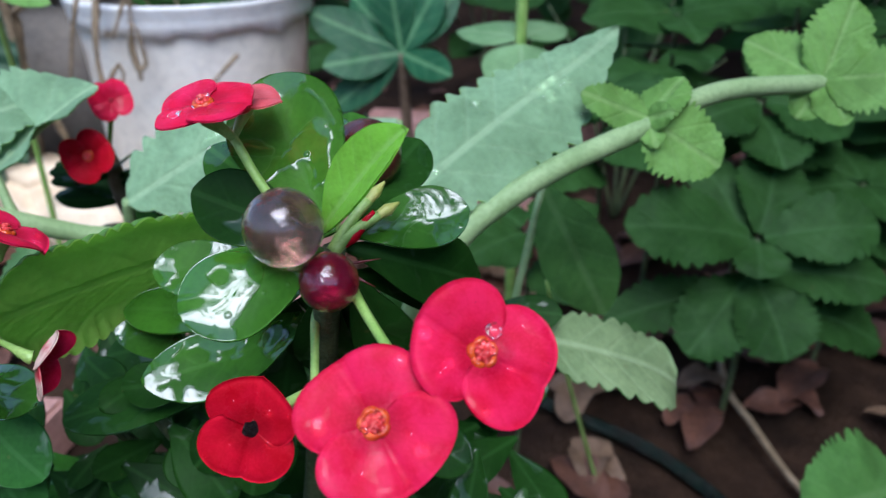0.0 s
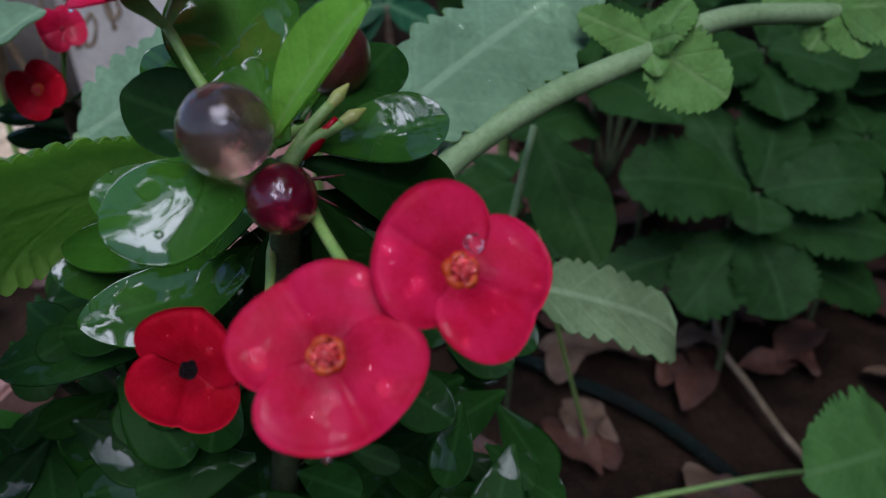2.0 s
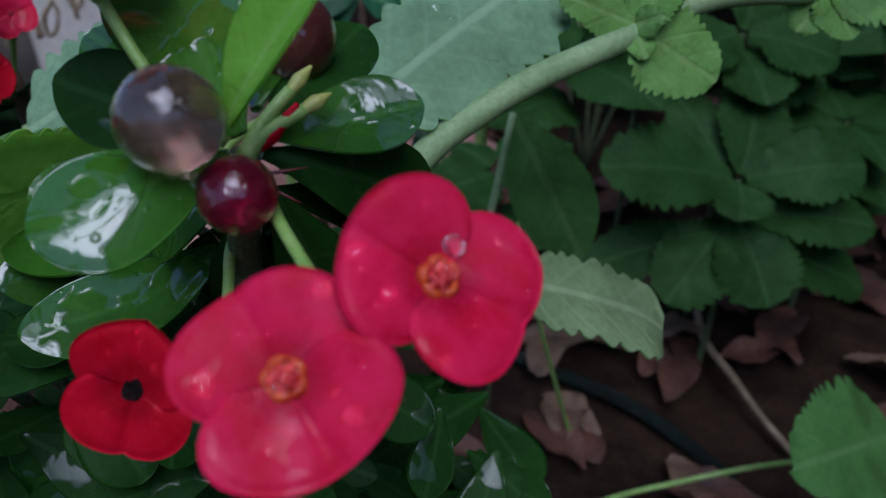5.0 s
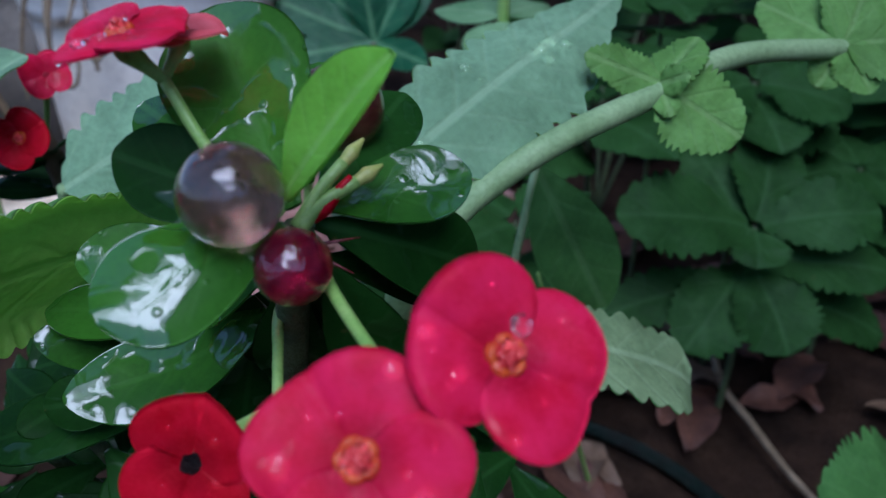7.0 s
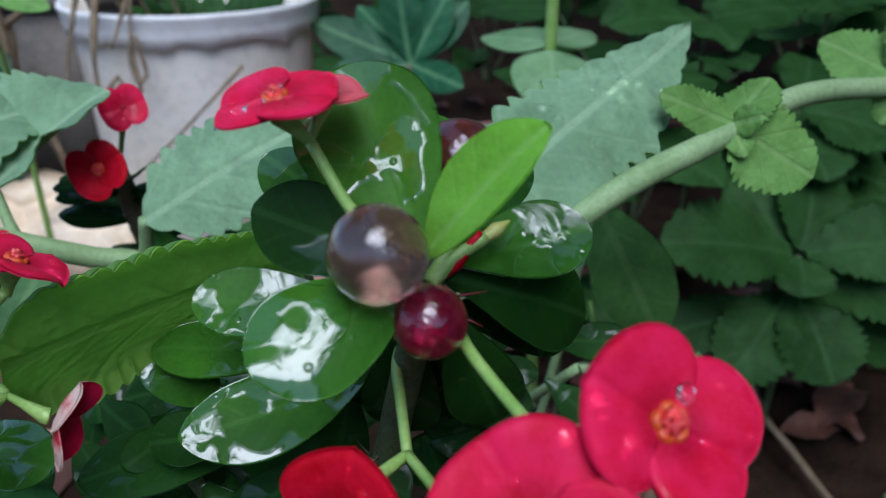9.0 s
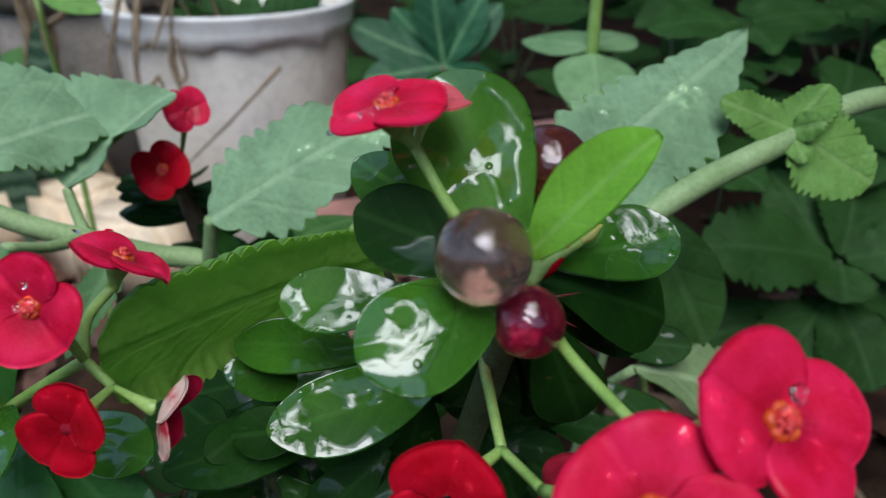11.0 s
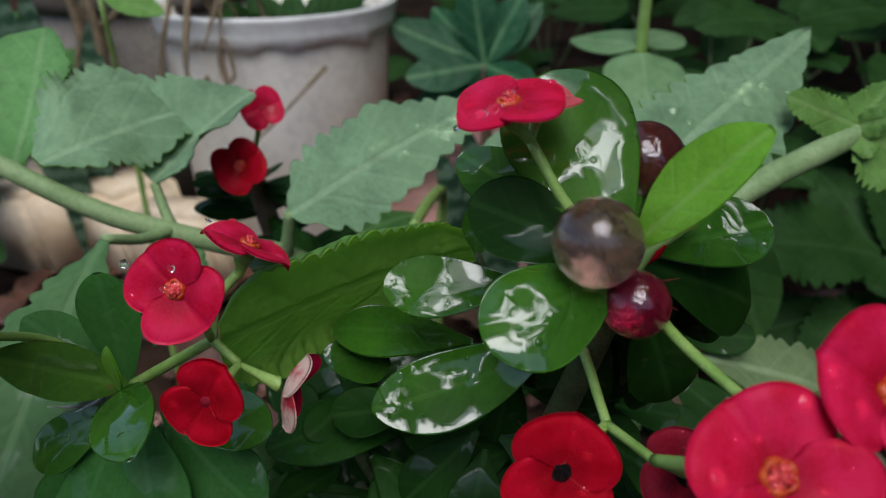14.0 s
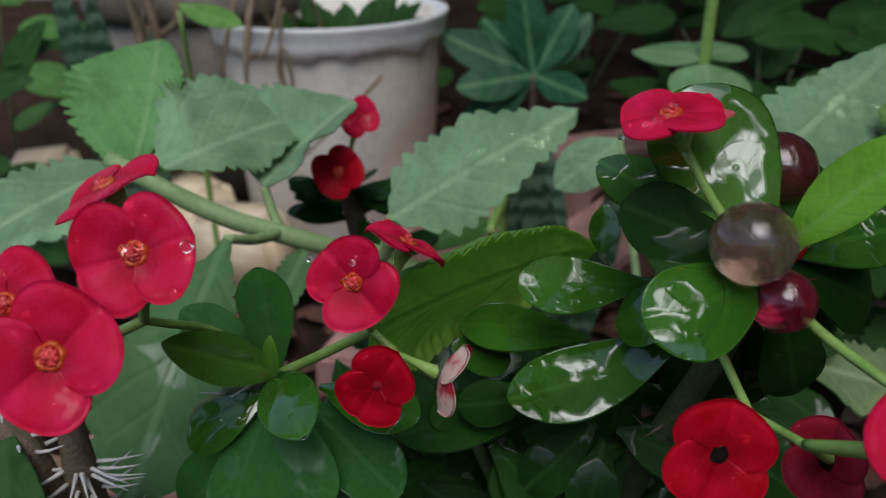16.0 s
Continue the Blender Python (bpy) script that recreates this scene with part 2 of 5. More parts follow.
STALK = plain_material("green_stalk", (0.2, 0.36, 0.07), (0.3, 0.45, 0.12), 120, 0.45)
FUZZY = plain_material("felted_stem", (0.2, 0.31, 0.12), (0.3, 0.42, 0.19), 60, 0.65, 0.5, 0.0006)
THORNY = plain_material("grey_brown_bark", (0.11, 0.075, 0.04), (0.2, 0.15, 0.1), 90, 0.8, 0.8, 0.001)
GREENBARK = plain_material("green_bark", (0.045, 0.07, 0.025), (0.1, 0.13, 0.045), 90, 0.7, 0.7, 0.001)
SPINE = plain_material("bleached_spine", (0.55, 0.53, 0.5), (0.75, 0.73, 0.7), 200, 0.6)
RED_SPINE = plain_material("red_brown_spine", (0.07, 0.008, 0.01), (0.14, 0.015, 0.016), 200, 0.4)
GLAND = plain_material("orange_gland", (0.45, 0.03, 0.008), (0.6, 0.10, 0.015), 500, 0.22)
STAMEN = plain_material("pink_stamen", (0.5, 0.015, 0.02), (0.7, 0.09, 0.08), 700, 0.12)
BLACK = plain_material("withered_black", (0.002, 0.002, 0.002), (0.008, 0.004, 0.003), 400, 0.3, 1.0, 0.001, spec=0.3)
BUD = plain_material("yellow_green_bud", (0.3, 0.36, 0.07), (0.45, 0.45, 0.13), 300, 0.4)
SOIL = plain_material("dark_soil", (0.028, 0.015, 0.009), (0.06, 0.033, 0.019), 30, 0.85, 1.0, 0.006, spec=0.12, dirt=(0.012, 0.007, 0.004), dirt_scale=6)
DEAD = plain_material("dead_brown_leaf", (0.065, 0.026, 0.016), (0.15, 0.062, 0.036), 40, 0.6, 0.6, 0.001)
DEAD_PALE = plain_material("dry_tan_leaf", (0.12, 0.07, 0.04), (0.2, 0.12, 0.065), 40, 0.65, 0.6, 0.001)
TWIG = plain_material("dry_twig", (0.17, 0.12, 0.065), (0.34, 0.25, 0.15), 60, 0.75, 0.6, 0.001)
TAN = plain_material("tan_stone", (0.74, 0.59, 0.40), (0.82, 0.68, 0.49), 12, 0.7, 0.4, 0.002, dirt=(0.60, 0.44, 0.27), dirt_scale=14)
PLASTIC = plain_material("dirty_white_plastic", (0.88, 0.81, 0.67), (0.92, 0.87, 0.76), 9, 0.5, 0.2, 0.0006, dirt=(0.66, 0.56, 0.43), dirt_scale=7)
RIM_WHITE = plain_material("rinsed_white_plastic", (0.90, 0.89, 0.84), (0.94, 0.93, 0.89), 9, 0.4, 0.2, 0.0006, dirt=(0.80, 0.77, 0.69), dirt_scale=9)
GREY = plain_material("grey_cement", (0.16, 0.15, 0.145), (0.27, 0.255, 0.24), 12, 0.85, 0.6, 0.002, dirt=(0.1, 0.09, 0.075), dirt_scale=6)
DARK_POT = plain_material("stained_dark_cement", (0.15, 0.13, 0.11), (0.26, 0.23, 0.19), 12, 0.85, 0.6, 0.002, dirt=(0.07, 0.05, 0.035), dirt_scale=6)
HOSE = plain_material("dark_green_hose", (0.003, 0.012, 0.007), (0.007, 0.020, 0.012), 60, 0.17, 1.0, 0.004, spec=0.4, dirt=(0.012, 0.008, 0.005), dirt_scale=35)
BARK = plain_material("tree_bark", (0.05, 0.04, 0.03), (0.1, 0.08, 0.06), 8, 0.85, 0.8, 0.01)


def clear_material(name, tint, ior=1.34, cloud=0.0, haze_rough=0.015):
    m = Nodes(name)
    c = m.coords()
    haze = m.ramp(m.noise(c, 180, 3, 0.5, 1.5), 0.35, 0.7)
    m.put("Base Color", m.mix(haze, tint, tuple(min(1, x * 1.2 + 0.03) for x in tint)))
    m.put("Transmission Weight", 1.0 - cloud)
    m.put("IOR", ior)
    m.put("Roughness", haze_rough)
    m.put("Coat Weight", 1.0 if haze_rough > 0.05 else 0.0)
    m.put("Coat Roughness", 0.01)
    ripple = m.bump(m.noise(c, 230, 3, 0.55, 0.9), 0.5, 0.0010)
    m.put("Normal", ripple)
    m.link(ripple, m.bsdf.inputs["Coat Normal"])
    return m.mat


GEL_GREY = clear_material("smoky_gel", (0.52, 0.31, 0.25), cloud=0.06, haze_rough=0.09)
GEL_RED = clear_material("wine_red_gel", (0.55, 0.014, 0.08), cloud=0.10, haze_rough=0.2)
GEL_BROWN = clear_material("red_brown_gel", (0.46, 0.09, 0.08), cloud=0.10, haze_rough=0.2)
WATER = clear_material("rain_water", (0.95, 0.97, 0.98), 1.33)

# ---- building helpers ----
WORLD_OF = {}


def thing(name, at, label, category, group=""):
    ob = new(name)
    ob.empty_display_size = 0.01
    ob.matrix_basis = Matrix.Translation(at)
    WORLD_OF[ob] = Matrix.Translation(at)
    return tagged(ob, label, category, group)


def part(name, mesh, material, parent=None, at=None, label=""):
    ob = new(name, mesh)
    if material and not mesh.materials:
        mesh.materials.append(material)
    at = at or Matrix()
    WORLD_OF[ob] = at
    if parent:
        ob.parent = parent
        ob.matrix_basis = WORLD_OF[parent].inverted() @ at
    else:
        ob.matrix_basis = at
    return tagged(ob, label) if label else ob


def mesh_of(name, verts, faces, smooth=True):
    me = bpy.data.meshes.new(name)
    me.from_pydata([tuple(v) for v in verts], [], faces)
    me.update()
    me.polygons.foreach_set("use_smooth", [smooth] * len(me.polygons))
    return me


def shell(name, top, under, nu, nv):
    """A closed blade from two grids of (nu + 1) * (nv + 1) points."""
    n = (nu + 1) * (nv + 1)
    at = lambda i, j: i * (nv + 1) + j
    faces = []
    for i in range(nu):
        for j in range(nv):
            q = (at(i, j), at(i + 1, j), at(i + 1, j + 1), at(i, j + 1))
            faces.append(q)
            faces.append(tuple(n + k for k in reversed(q)))
    ring = [at(0, j) for j in range(nv + 1)] + [at(i, nv) for i in range(1, nu + 1)] + [at(nu, j) for j in range(nv - 1, -1, -1)] + [at(i, 0) for i in range(nu - 1, 0, -1)]
    for a, b in zip(ring, ring[1:] + ring[:1]):
        faces.append((b, a, n + a, n + b))
    me = mesh_of(name, np.vstack([top, under]), faces)
    me["grid"] = nu * nv
    return me


def two_sided(me, front, back):
    me.materials.append(front)
    me.materials.append(back)
    for k, p in enumerate(me.polygons):
        p.material_index = 0 if k < 2 * me["grid"] and k % 2 == 0 else 1
    return me


OBOVATE = ((0, 0.12), (0.06, 0.17), (0.2, 0.42), (0.4, 0.78), (0.6, 0.98), (0.7, 1.0), (0.82, 0.9), (0.92, 0.62), (0.975, 0.34), (1, 0.06))
ELLIPTIC = ((0, 0.1), (0.08, 0.3), (0.25, 0.72), (0.45, 0.98), (0.55, 1.0), (0.75, 0.85), (0.9, 0.5), (0.97, 0.24), (1, 0.03))
BLUNT = ((0, 0.15), (0.1, 0.4), (0.3, 0.8), (0.5, 1.0), (0.7, 0.96), (0.85, 0.78), (0.95, 0.46), (1, 0.12))
OVATE = ((0, 0.06), (0.03, 0.3), (0.1, 0.66), (0.22, 0.93), (0.36, 1.0), (0.55, 0.9), (0.75, 0.62), (0.9, 0.33), (0.97, 0.16), (1, 0.02))
BROAD = ((0, 0.1), (0.06, 0.3), (0.2, 0.6), (0.4, 0.85), (0.6, 0.98), (0.78, 1.0), (0.9, 0.86), (0.96, 0.62), (1, 0.25))
ROUND = ((0, 0.1), (0.03, 0.38), (0.12, 0.75), (0.28, 0.97), (0.45, 1.0), (0.65, 0.9), (0.82, 0.68), (0.93, 0.42), (0.98, 0.2), (1, 0.04))


def blade(name, length, width, outline=OBOVATE, nu=22, nv=10, fold=0.0, arch=0.0, cup=0.0, groove=0.03, thick=0.0014, teeth=0, bite=0.0, wave=0.0, seed=0, ragged=0.0, roll=0.0, curl=0.0, lop=1.0):
    """A leaf blade along +x with its upper face to +z, from (0, 0, 0) to (length, 0, 0)."""
    rng = random.Random(seed)
    ph = [rng.uniform(0, 6.3) for _ in range(4)]
    us, ws = zip(*outline)
    if teeth:
        nu = max(nu, teeth * 7)
    s = np.linspace(0, 1, nu + 1)
    u = 0.5 * s + 0.5 * (0.5 - 0.5 * np.cos(np.pi * s)) if teeth else 0.25 * s + 0.75 * (0.5 - 0.5 * np.cos(np.pi * s))
    w = np.interp(u, us, ws)
    w = np.convolve(np.pad(w, 1, mode="edge"), [0.2, 0.6, 0.2], "valid") * width / 2
    v = np.sin(np.linspace(-1, 1, nv + 1) * np.pi / 2)
    top, under = [], []
    for i in range(nu + 1):
        for x in v:
            edge = abs(x) ** 6
            k = 1.0
            if teeth:
                q = u[i] + 0.016 * math.sin(13 * u[i] + ph[0]) + 0.008 * math.sin(31 * u[i] + ph[2])
                k += bite * (0.8 + 0.3 * math.sin(8 * u[i] + ph[1])) * edge * (abs(math.sin(teeth * math.pi * q + (0.4 if x > 0 else 0))) ** 0.9 - 0.5)
            if ragged:
                k += ragged * (0.6 * math.sin(11 * u[i] + ph[1 if x > 0 else 3]) + 0.4 * math.sin(23 * u[i] + ph[2 if x > 0 else 0])) * abs(x) ** 3
            y = x * w[i] * k * (lop if x < 0 else 1.0)
            z = arch * length * 4 * u[i] * (1 - u[i])
            z += fold * abs(y) + cup * x * x * w[i]
            z += curl * length * max(0, (u[i] - 0.7) / 0.3) ** 2 - roll * w[i] * max(0, (abs(x) - 0.7) / 0.3) ** 2
            z -= groove * w[i] * math.exp(-(x / 0.16) ** 2)
            z += wave * width * (abs(x) ** 1.5) * (0.6 * math.sin(9 * u[i] + ph[0] + (ph[1] if x > 0 else 0)) + 0.4 * math.sin(17 * u[i] + ph[2] + (ph[3] if x > 0 else 0)))
            xx = u[i] * length
            t = thick * (0.35 + 0.65 * (1 - x * x)) * min(1, 0.4 + 4 * (1 - u[i]))
            top.append((xx, y, z + t / 2))
            under.append((xx, y, z - t / 2))
    return shell(name, np.array(top), np.array(under), nu, nv)


def along(base, tip, face):
    """The pose of a blade from base to tip, its upper side towards face."""
    x = (Vector(tip) - Vector(base)).normalized()
    z = Vector(face)
    z = (z - x * z.dot(x)).normalized()
    y = z.cross(x)
    m = Matrix((x, y, z)).transposed().to_4x4()
    m.translation = Vector(base)
    return m


def facing(at, normal, axis):
    """A pose with +z along normal and +x as near to axis as it goes."""
    z = Vector(normal).normalized()
    x = Vector(axis)
    x = (x - z * x.dot(z)).normalized()
    m = Matrix((x, z.cross(x), z)).transposed().to_4x4()
    m.translation = Vector(at)
    return m


SEED = [0]


def leaf(parent, base, tip, width, face, material, name="leaf", label="", back=None, **shape):
    SEED[0] += 1
    length = (Vector(tip) - Vector(base)).length
    me = blade(name, length, width, seed=SEED[0], **shape)
    if back:
        two_sided(me, material, back)
    return part(name, me, material, parent, along(base, tip, face), label)


def spline(points, steps=6):
    p = [Vector(q) for q in points]
    p = [p[0] * 2 - p[1]] + p + [p[-1] * 2 - p[-2]]
    out = []
    for a, b, c, d in zip(p, p[1:], p[2:], p[3:]):
        for k in range(steps):
            t = k / steps
            out.append(0.5 * (2 * b + (c - a) * t + (2 * a - 5 * b + 4 * c - d) * t * t + (3 * b - a - 3 * c + d) * t ** 3))
    return out + [p[-2]]


def tube_mesh(name, points, radii, seg=10, steps=6, lumpy=0.0, seed=0):
    pts = spline(points, steps)
    rad = np.interp(np.linspace(0, 1, len(pts)), np.linspace(0, 1, len(radii)), radii)
    rng = random.Random(seed)
    verts, faces = [], []
    side = Vector((0.31, 0.17, 0.93))
    for i, p in enumerate(pts):
        d = (pts[min(i + 1, len(pts) - 1)] - pts[max(i - 1, 0)]).normalized()
        a = (side - d * side.dot(d)).normalized()
        side = a
        b = d.cross(a)
        for k in range(seg):
            g = 2 * math.pi * k / seg
            r = rad[i] * (1 + lumpy * rng.uniform(-1, 1))
            verts.append(p + (a * math.cos(g) + b * math.sin(g)) * r)
    for i in range(len(pts) - 1):
        for k in range(seg):
            k2 = (k + 1) % seg
            faces.append((i * seg + k, i * seg + k2, (i + 1) * seg + k2, (i + 1) * seg + k))
    faces.append(tuple(reversed(range(seg))))
    faces.append(tuple(range((len(pts) - 1) * seg, len(pts) * seg)))
    return mesh_of(name, verts, faces)


def tube(parent, points, radii, material, name="stem", label="", **kw):
    o = Vector(points[0])
    return part(name, tube_mesh(name, [Vector(p) - o for p in points], radii, **kw), material, parent, Matrix.Translation(o), label)


def ball_mesh(name, r, rings=24, seg=36, squash=1.0, lumpy=0.0, seed=0):
    rng = random.Random(seed)
    ofs = Vector((rng.uniform(0, 50), rng.uniform(0, 50), rng.uniform(0, 50)))
    verts = [Vector((0, 0, r * squash))]
    for i in range(1, rings):
        for j in range(seg):
            a, b = math.pi * i / rings, 2 * math.pi * j / seg
            d = Vector((math.sin(a) * math.cos(b), math.sin(a) * math.sin(b), math.cos(a)))
            k = 1 + lumpy * noise.noise(d * 1.7 + ofs)
            verts.append(Vector((d.x * r * k, d.y * r * k, d.z * r * squash * k)))
    verts.append(Vector((0, 0, -r * squash)))
    at = lambda i, j: 1 + (i - 1) * seg + j % seg
    faces = [(0, at(1, j), at(1, j + 1)) for j in range(seg)]
    for i in range(1, rings - 1):
        faces += [(at(i, j), at(i + 1, j), at(i + 1, j + 1), at(i, j + 1)) for j in range(seg)]
    last = len(verts) - 1
    faces += [(at(rings - 1, j), last, at(rings - 1, j + 1)) for j in range(seg)]
    return mesh_of(name, verts, faces)


def bract_mesh(r, seed, cup=0.1, droop=0.0, tuck=0.1, back=None, long=1.0, lift=(0.04, 0.12), notch=0.55, front=None):
    """One of the two kidney-shaped bracts of a flower, spread round +x, with a crease along its middle."""
    rng = random.Random(seed)
    p1, p2, uneven = rng.uniform(0, 6), rng.uniform(0, 6), rng.uniform(-0.04, 0.04)
    nu, nv = 12, 36
    top, under = [], []
    for i in range(nu + 1):
        s = 0.06 + 0.94 * i / nu
        for j in range(nv + 1):
            a = -1 + 2 * j / nv
            th = a * radians(107)
            lobe = 0.93 + 0.07 * math.sin(min(1, abs(a) * 2.0) * math.pi / 2) ** 2
            end = 1 - max(0, (abs(a) - 0.5) / 0.5) ** 2 * notch
            rr = r * s * lobe * end * (1 + uneven * a + 0.014 * math.sin(5 * th + p1))
            x, y = rr * math.cos(th) * long, rr * math.sin(th) * (2 - long)
            q = rr / r
            z = cup * r * q * q - droop * r * q ** 3
            z += 0.6 * (lift[0 if a > 0 else 1] - 0.04) * r * abs(a) ** 1.5 * q
            z += lift[0 if a > 0 else 1] * abs(y)
            z -= 0.06 * r * math.exp(-(th / 0.09) ** 2) * q
            z += 0.07 * r * q * math.sin(math.pi * abs(a)) - 0.05 * r * max(0, (s - 0.8) / 0.2) ** 2
            z += 0.035 * r * q * math.sin(4 * th + p2)
            t = 0.00032
            top.append((x, y, z + t / 2))
            under.append((x, y, z - t / 2))
    me = shell("bract", np.array(top), np.array(under), nu, nv)
    return two_sided(me, front, back) if back else me


WET_BRACTS, EYE_DROPS = [], []


def gland_ring_mesh(r, seed):
    """A shallow cup whose rim is drawn out into five rounded glands."""
    verts, faces, seg = [], [], 50
    for q, z in ((0.10, -0.02), (0.14, 0.05), (0.165, 0.075), (0.195, 0.07), (0.225, 0.035), (0.235, -0.01), (0.20, -0.04)):
        for k in range(seg):
            g = 2 * math.pi * k / seg
            lobe = abs(math.cos(2.5 * g + seed)) ** 0.5
            rr = r * (q * (0.76 + 0.16 * lobe) if q > 0.15 else q * 0.9)
            verts.append((rr * math.cos(g), rr * math.sin(g), r * z * (0.55 + 0.5 * lobe)))
    for i in range(6):
        for k in range(seg):
            k2 = (k + 1) % seg
            faces.append((i * seg + k, (i + 1) * seg + k, (i + 1) * seg + k2, i * seg + k2))
    faces.append(tuple(range(seg)))
    faces.append(tuple(reversed(range(6 * seg, 7 * seg))))
    return mesh_of("gland_ring", verts, faces)


def flower(plant, at, normal, axis, r, foot, material=PINK, eye="stamens", label="", cup=0.19, droop=0.12, back=None, long=1.0, lifts=((0.03, 0.13), (0.03, 0.13)), notch=0.55, drops=5):
    """Two bracts round a small cup, on a funnel-shaped foot that ends at the stalk."""
    SEED[0] += 1
    n = Vector(normal).normalized()
    c = Vector(at)
    f = Vector(foot)
    mid = c - n * r * 0.28
    pts = [c - n * r * 0.17, mid, mid.lerp(f, 0.5), f]
    o = tube(plant, pts, [r * 0.21, r * 0.19, r * 0.115, r * 0.085], STALK, "flower", label, seg=12)
    for k, turn in enumerate((0, 180)):
        m = facing(c, n, axis) @ pose(0, 0, 0, 0, 0, turn)
        b = part("bract", bract_mesh(r * (1.0 if k else 0.97), SEED[0] * 2 + k, cup, droop, 0.1, back, long, lifts[k], notch, material), material, o, m)
        WET_BRACTS.append((b, drops, r, SEED[0] * 2 + k))
    base = facing(c, n, axis)
    if eye == "stamens":
        part("gland_ring", gland_ring_mesh(r, SEED[0]), GLAND, o, base @ Matrix.Translation((0, 0, r * 0.03)), "glossy orange lobed gland ring")
        rng = random.Random(SEED[0])
        for k in range(16):
            g, q = 2.4 * k, r * 0.030 * math.sqrt(k)
            p = base @ Matrix.Translation((math.cos(g) * q, math.sin(g) * q, r * (0.11 + rng.uniform(0, 0.07) - 0.006 * k)))
            part("stamen", STAMEN_MESH, STAMEN, o, p @ pose(0, 0, 0, rng.uniform(-40, 40), rng.uniform(-40, 40), 0) @ Matrix.Scale(rng.uniform(0.8, 1.2) * r / 0.0145, 4))
        for k in range(2):
            EYE_DROPS.append((base @ Vector((rng.uniform(-0.12, 0.12) * r, rng.uniform(-0.12, 0.12) * r, r * 0.15)), n, r * rng.uniform(0.05, 0.09)))
    elif eye == "black":
        part("dry_ring", ball_mesh("dry_ring", r * 0.185, 12, 24, 0.10, 0.55, SEED[0] + 1), DEAD_PALE, o, base, "dry pale ring round the centre")
        part("withered_centre", ball_mesh("withered_centre", r * 0.155, 14, 22, 0.26, 0.45, SEED[0]), BLACK, o, base @ Matrix.Translation((0, 0, r * 0.03)) @ pose(0, 0, 0, 0, 0, 20), "dried black centre")
    else:
        part("cup", ball_mesh("cup", r * 0.12, 10, 16, 0.25, 0.4, SEED[0]), DULL, o, base @ Matrix.Translation((0, 0, r * 0.03)))
    return o


STAMEN_MESH = ball_mesh("stamen", 0.00062, 7, 10, 1.3, 0.5, 5)


def spines(parent, points, count, size, material, seed, r=0.004):
    rng = random.Random(seed)
    pts = spline(points, 8)
    for k in range(count):
        i = rng.randrange(1, len(pts) - 1)
        d = (pts[i + 1] - pts[i - 1]).normalized()
        q = Vector((rng.uniform(-1, 1), rng.uniform(-1, 1), rng.uniform(-1, 1)))
        q = (q - d * q.dot(d)).normalized()
        a = pts[i] + q * r * 0.7
        tube(parent, [a, a + q * size * 0.5, a + q * size * rng.uniform(0.8, 1.2) + d * size * 0.1], [size * 0.06, size * 0.035, size * 0.006], material, "spine", seg=6, steps=2)


def droplet(at, normal, r, squash=0.42):
    SEED[0] += 1
    ob = part("water_droplet", ball_mesh("water_droplet", r, 12, 18, squash, 0.3, SEED[0]), WATER, None, facing(at, normal, (0.9, 0.3, 0.1)))
    ob.visible_shadow = False
    return tagged(ob, "clear rain water droplet lying on a wet plant", "droplet", "rain droplets")


# ---- ground ----
GROUND_Z = -0.06


def ground_height(x, y):
    near = math.exp(-((x / 3) ** 2 + ((y - 0.6) / 3) ** 2))
    return GROUND_Z + near * (0.018 * noise.noise(Vector((x * 6, y * 6, 0))) + 0.007 * noise.noise(Vector((x * 25, y * 25, 4))))


def build_ground():
    xs = np.concatenate([[-60, -20, -8, -4, -2.6], np.linspace(-1.8, 1.8, 91), [2.6, 4, 8, 20, 60]])
    ys = np.concatenate([[-60, -20, -8, -4, -2, -1], np.linspace(-0.5, 3.2, 93), [4, 6, 10, 20, 60]])
    verts = [(x, y, ground_height(x, y)) for x in xs for y in ys]
    n = len(ys)
    faces = [(i * n + j, (i + 1) * n + j, (i + 1) * n + j + 1, i * n + j + 1) for i in range(len(xs) - 1) for j in range(n - 1)]
    ob = new("ground", mesh_of("ground", verts, faces))
    ob.data.materials.append(SOIL)
    tagged(ob, "dark damp garden soil", "ground", kind="structure")


build_ground()

# ---- bucket with dry stalks ----


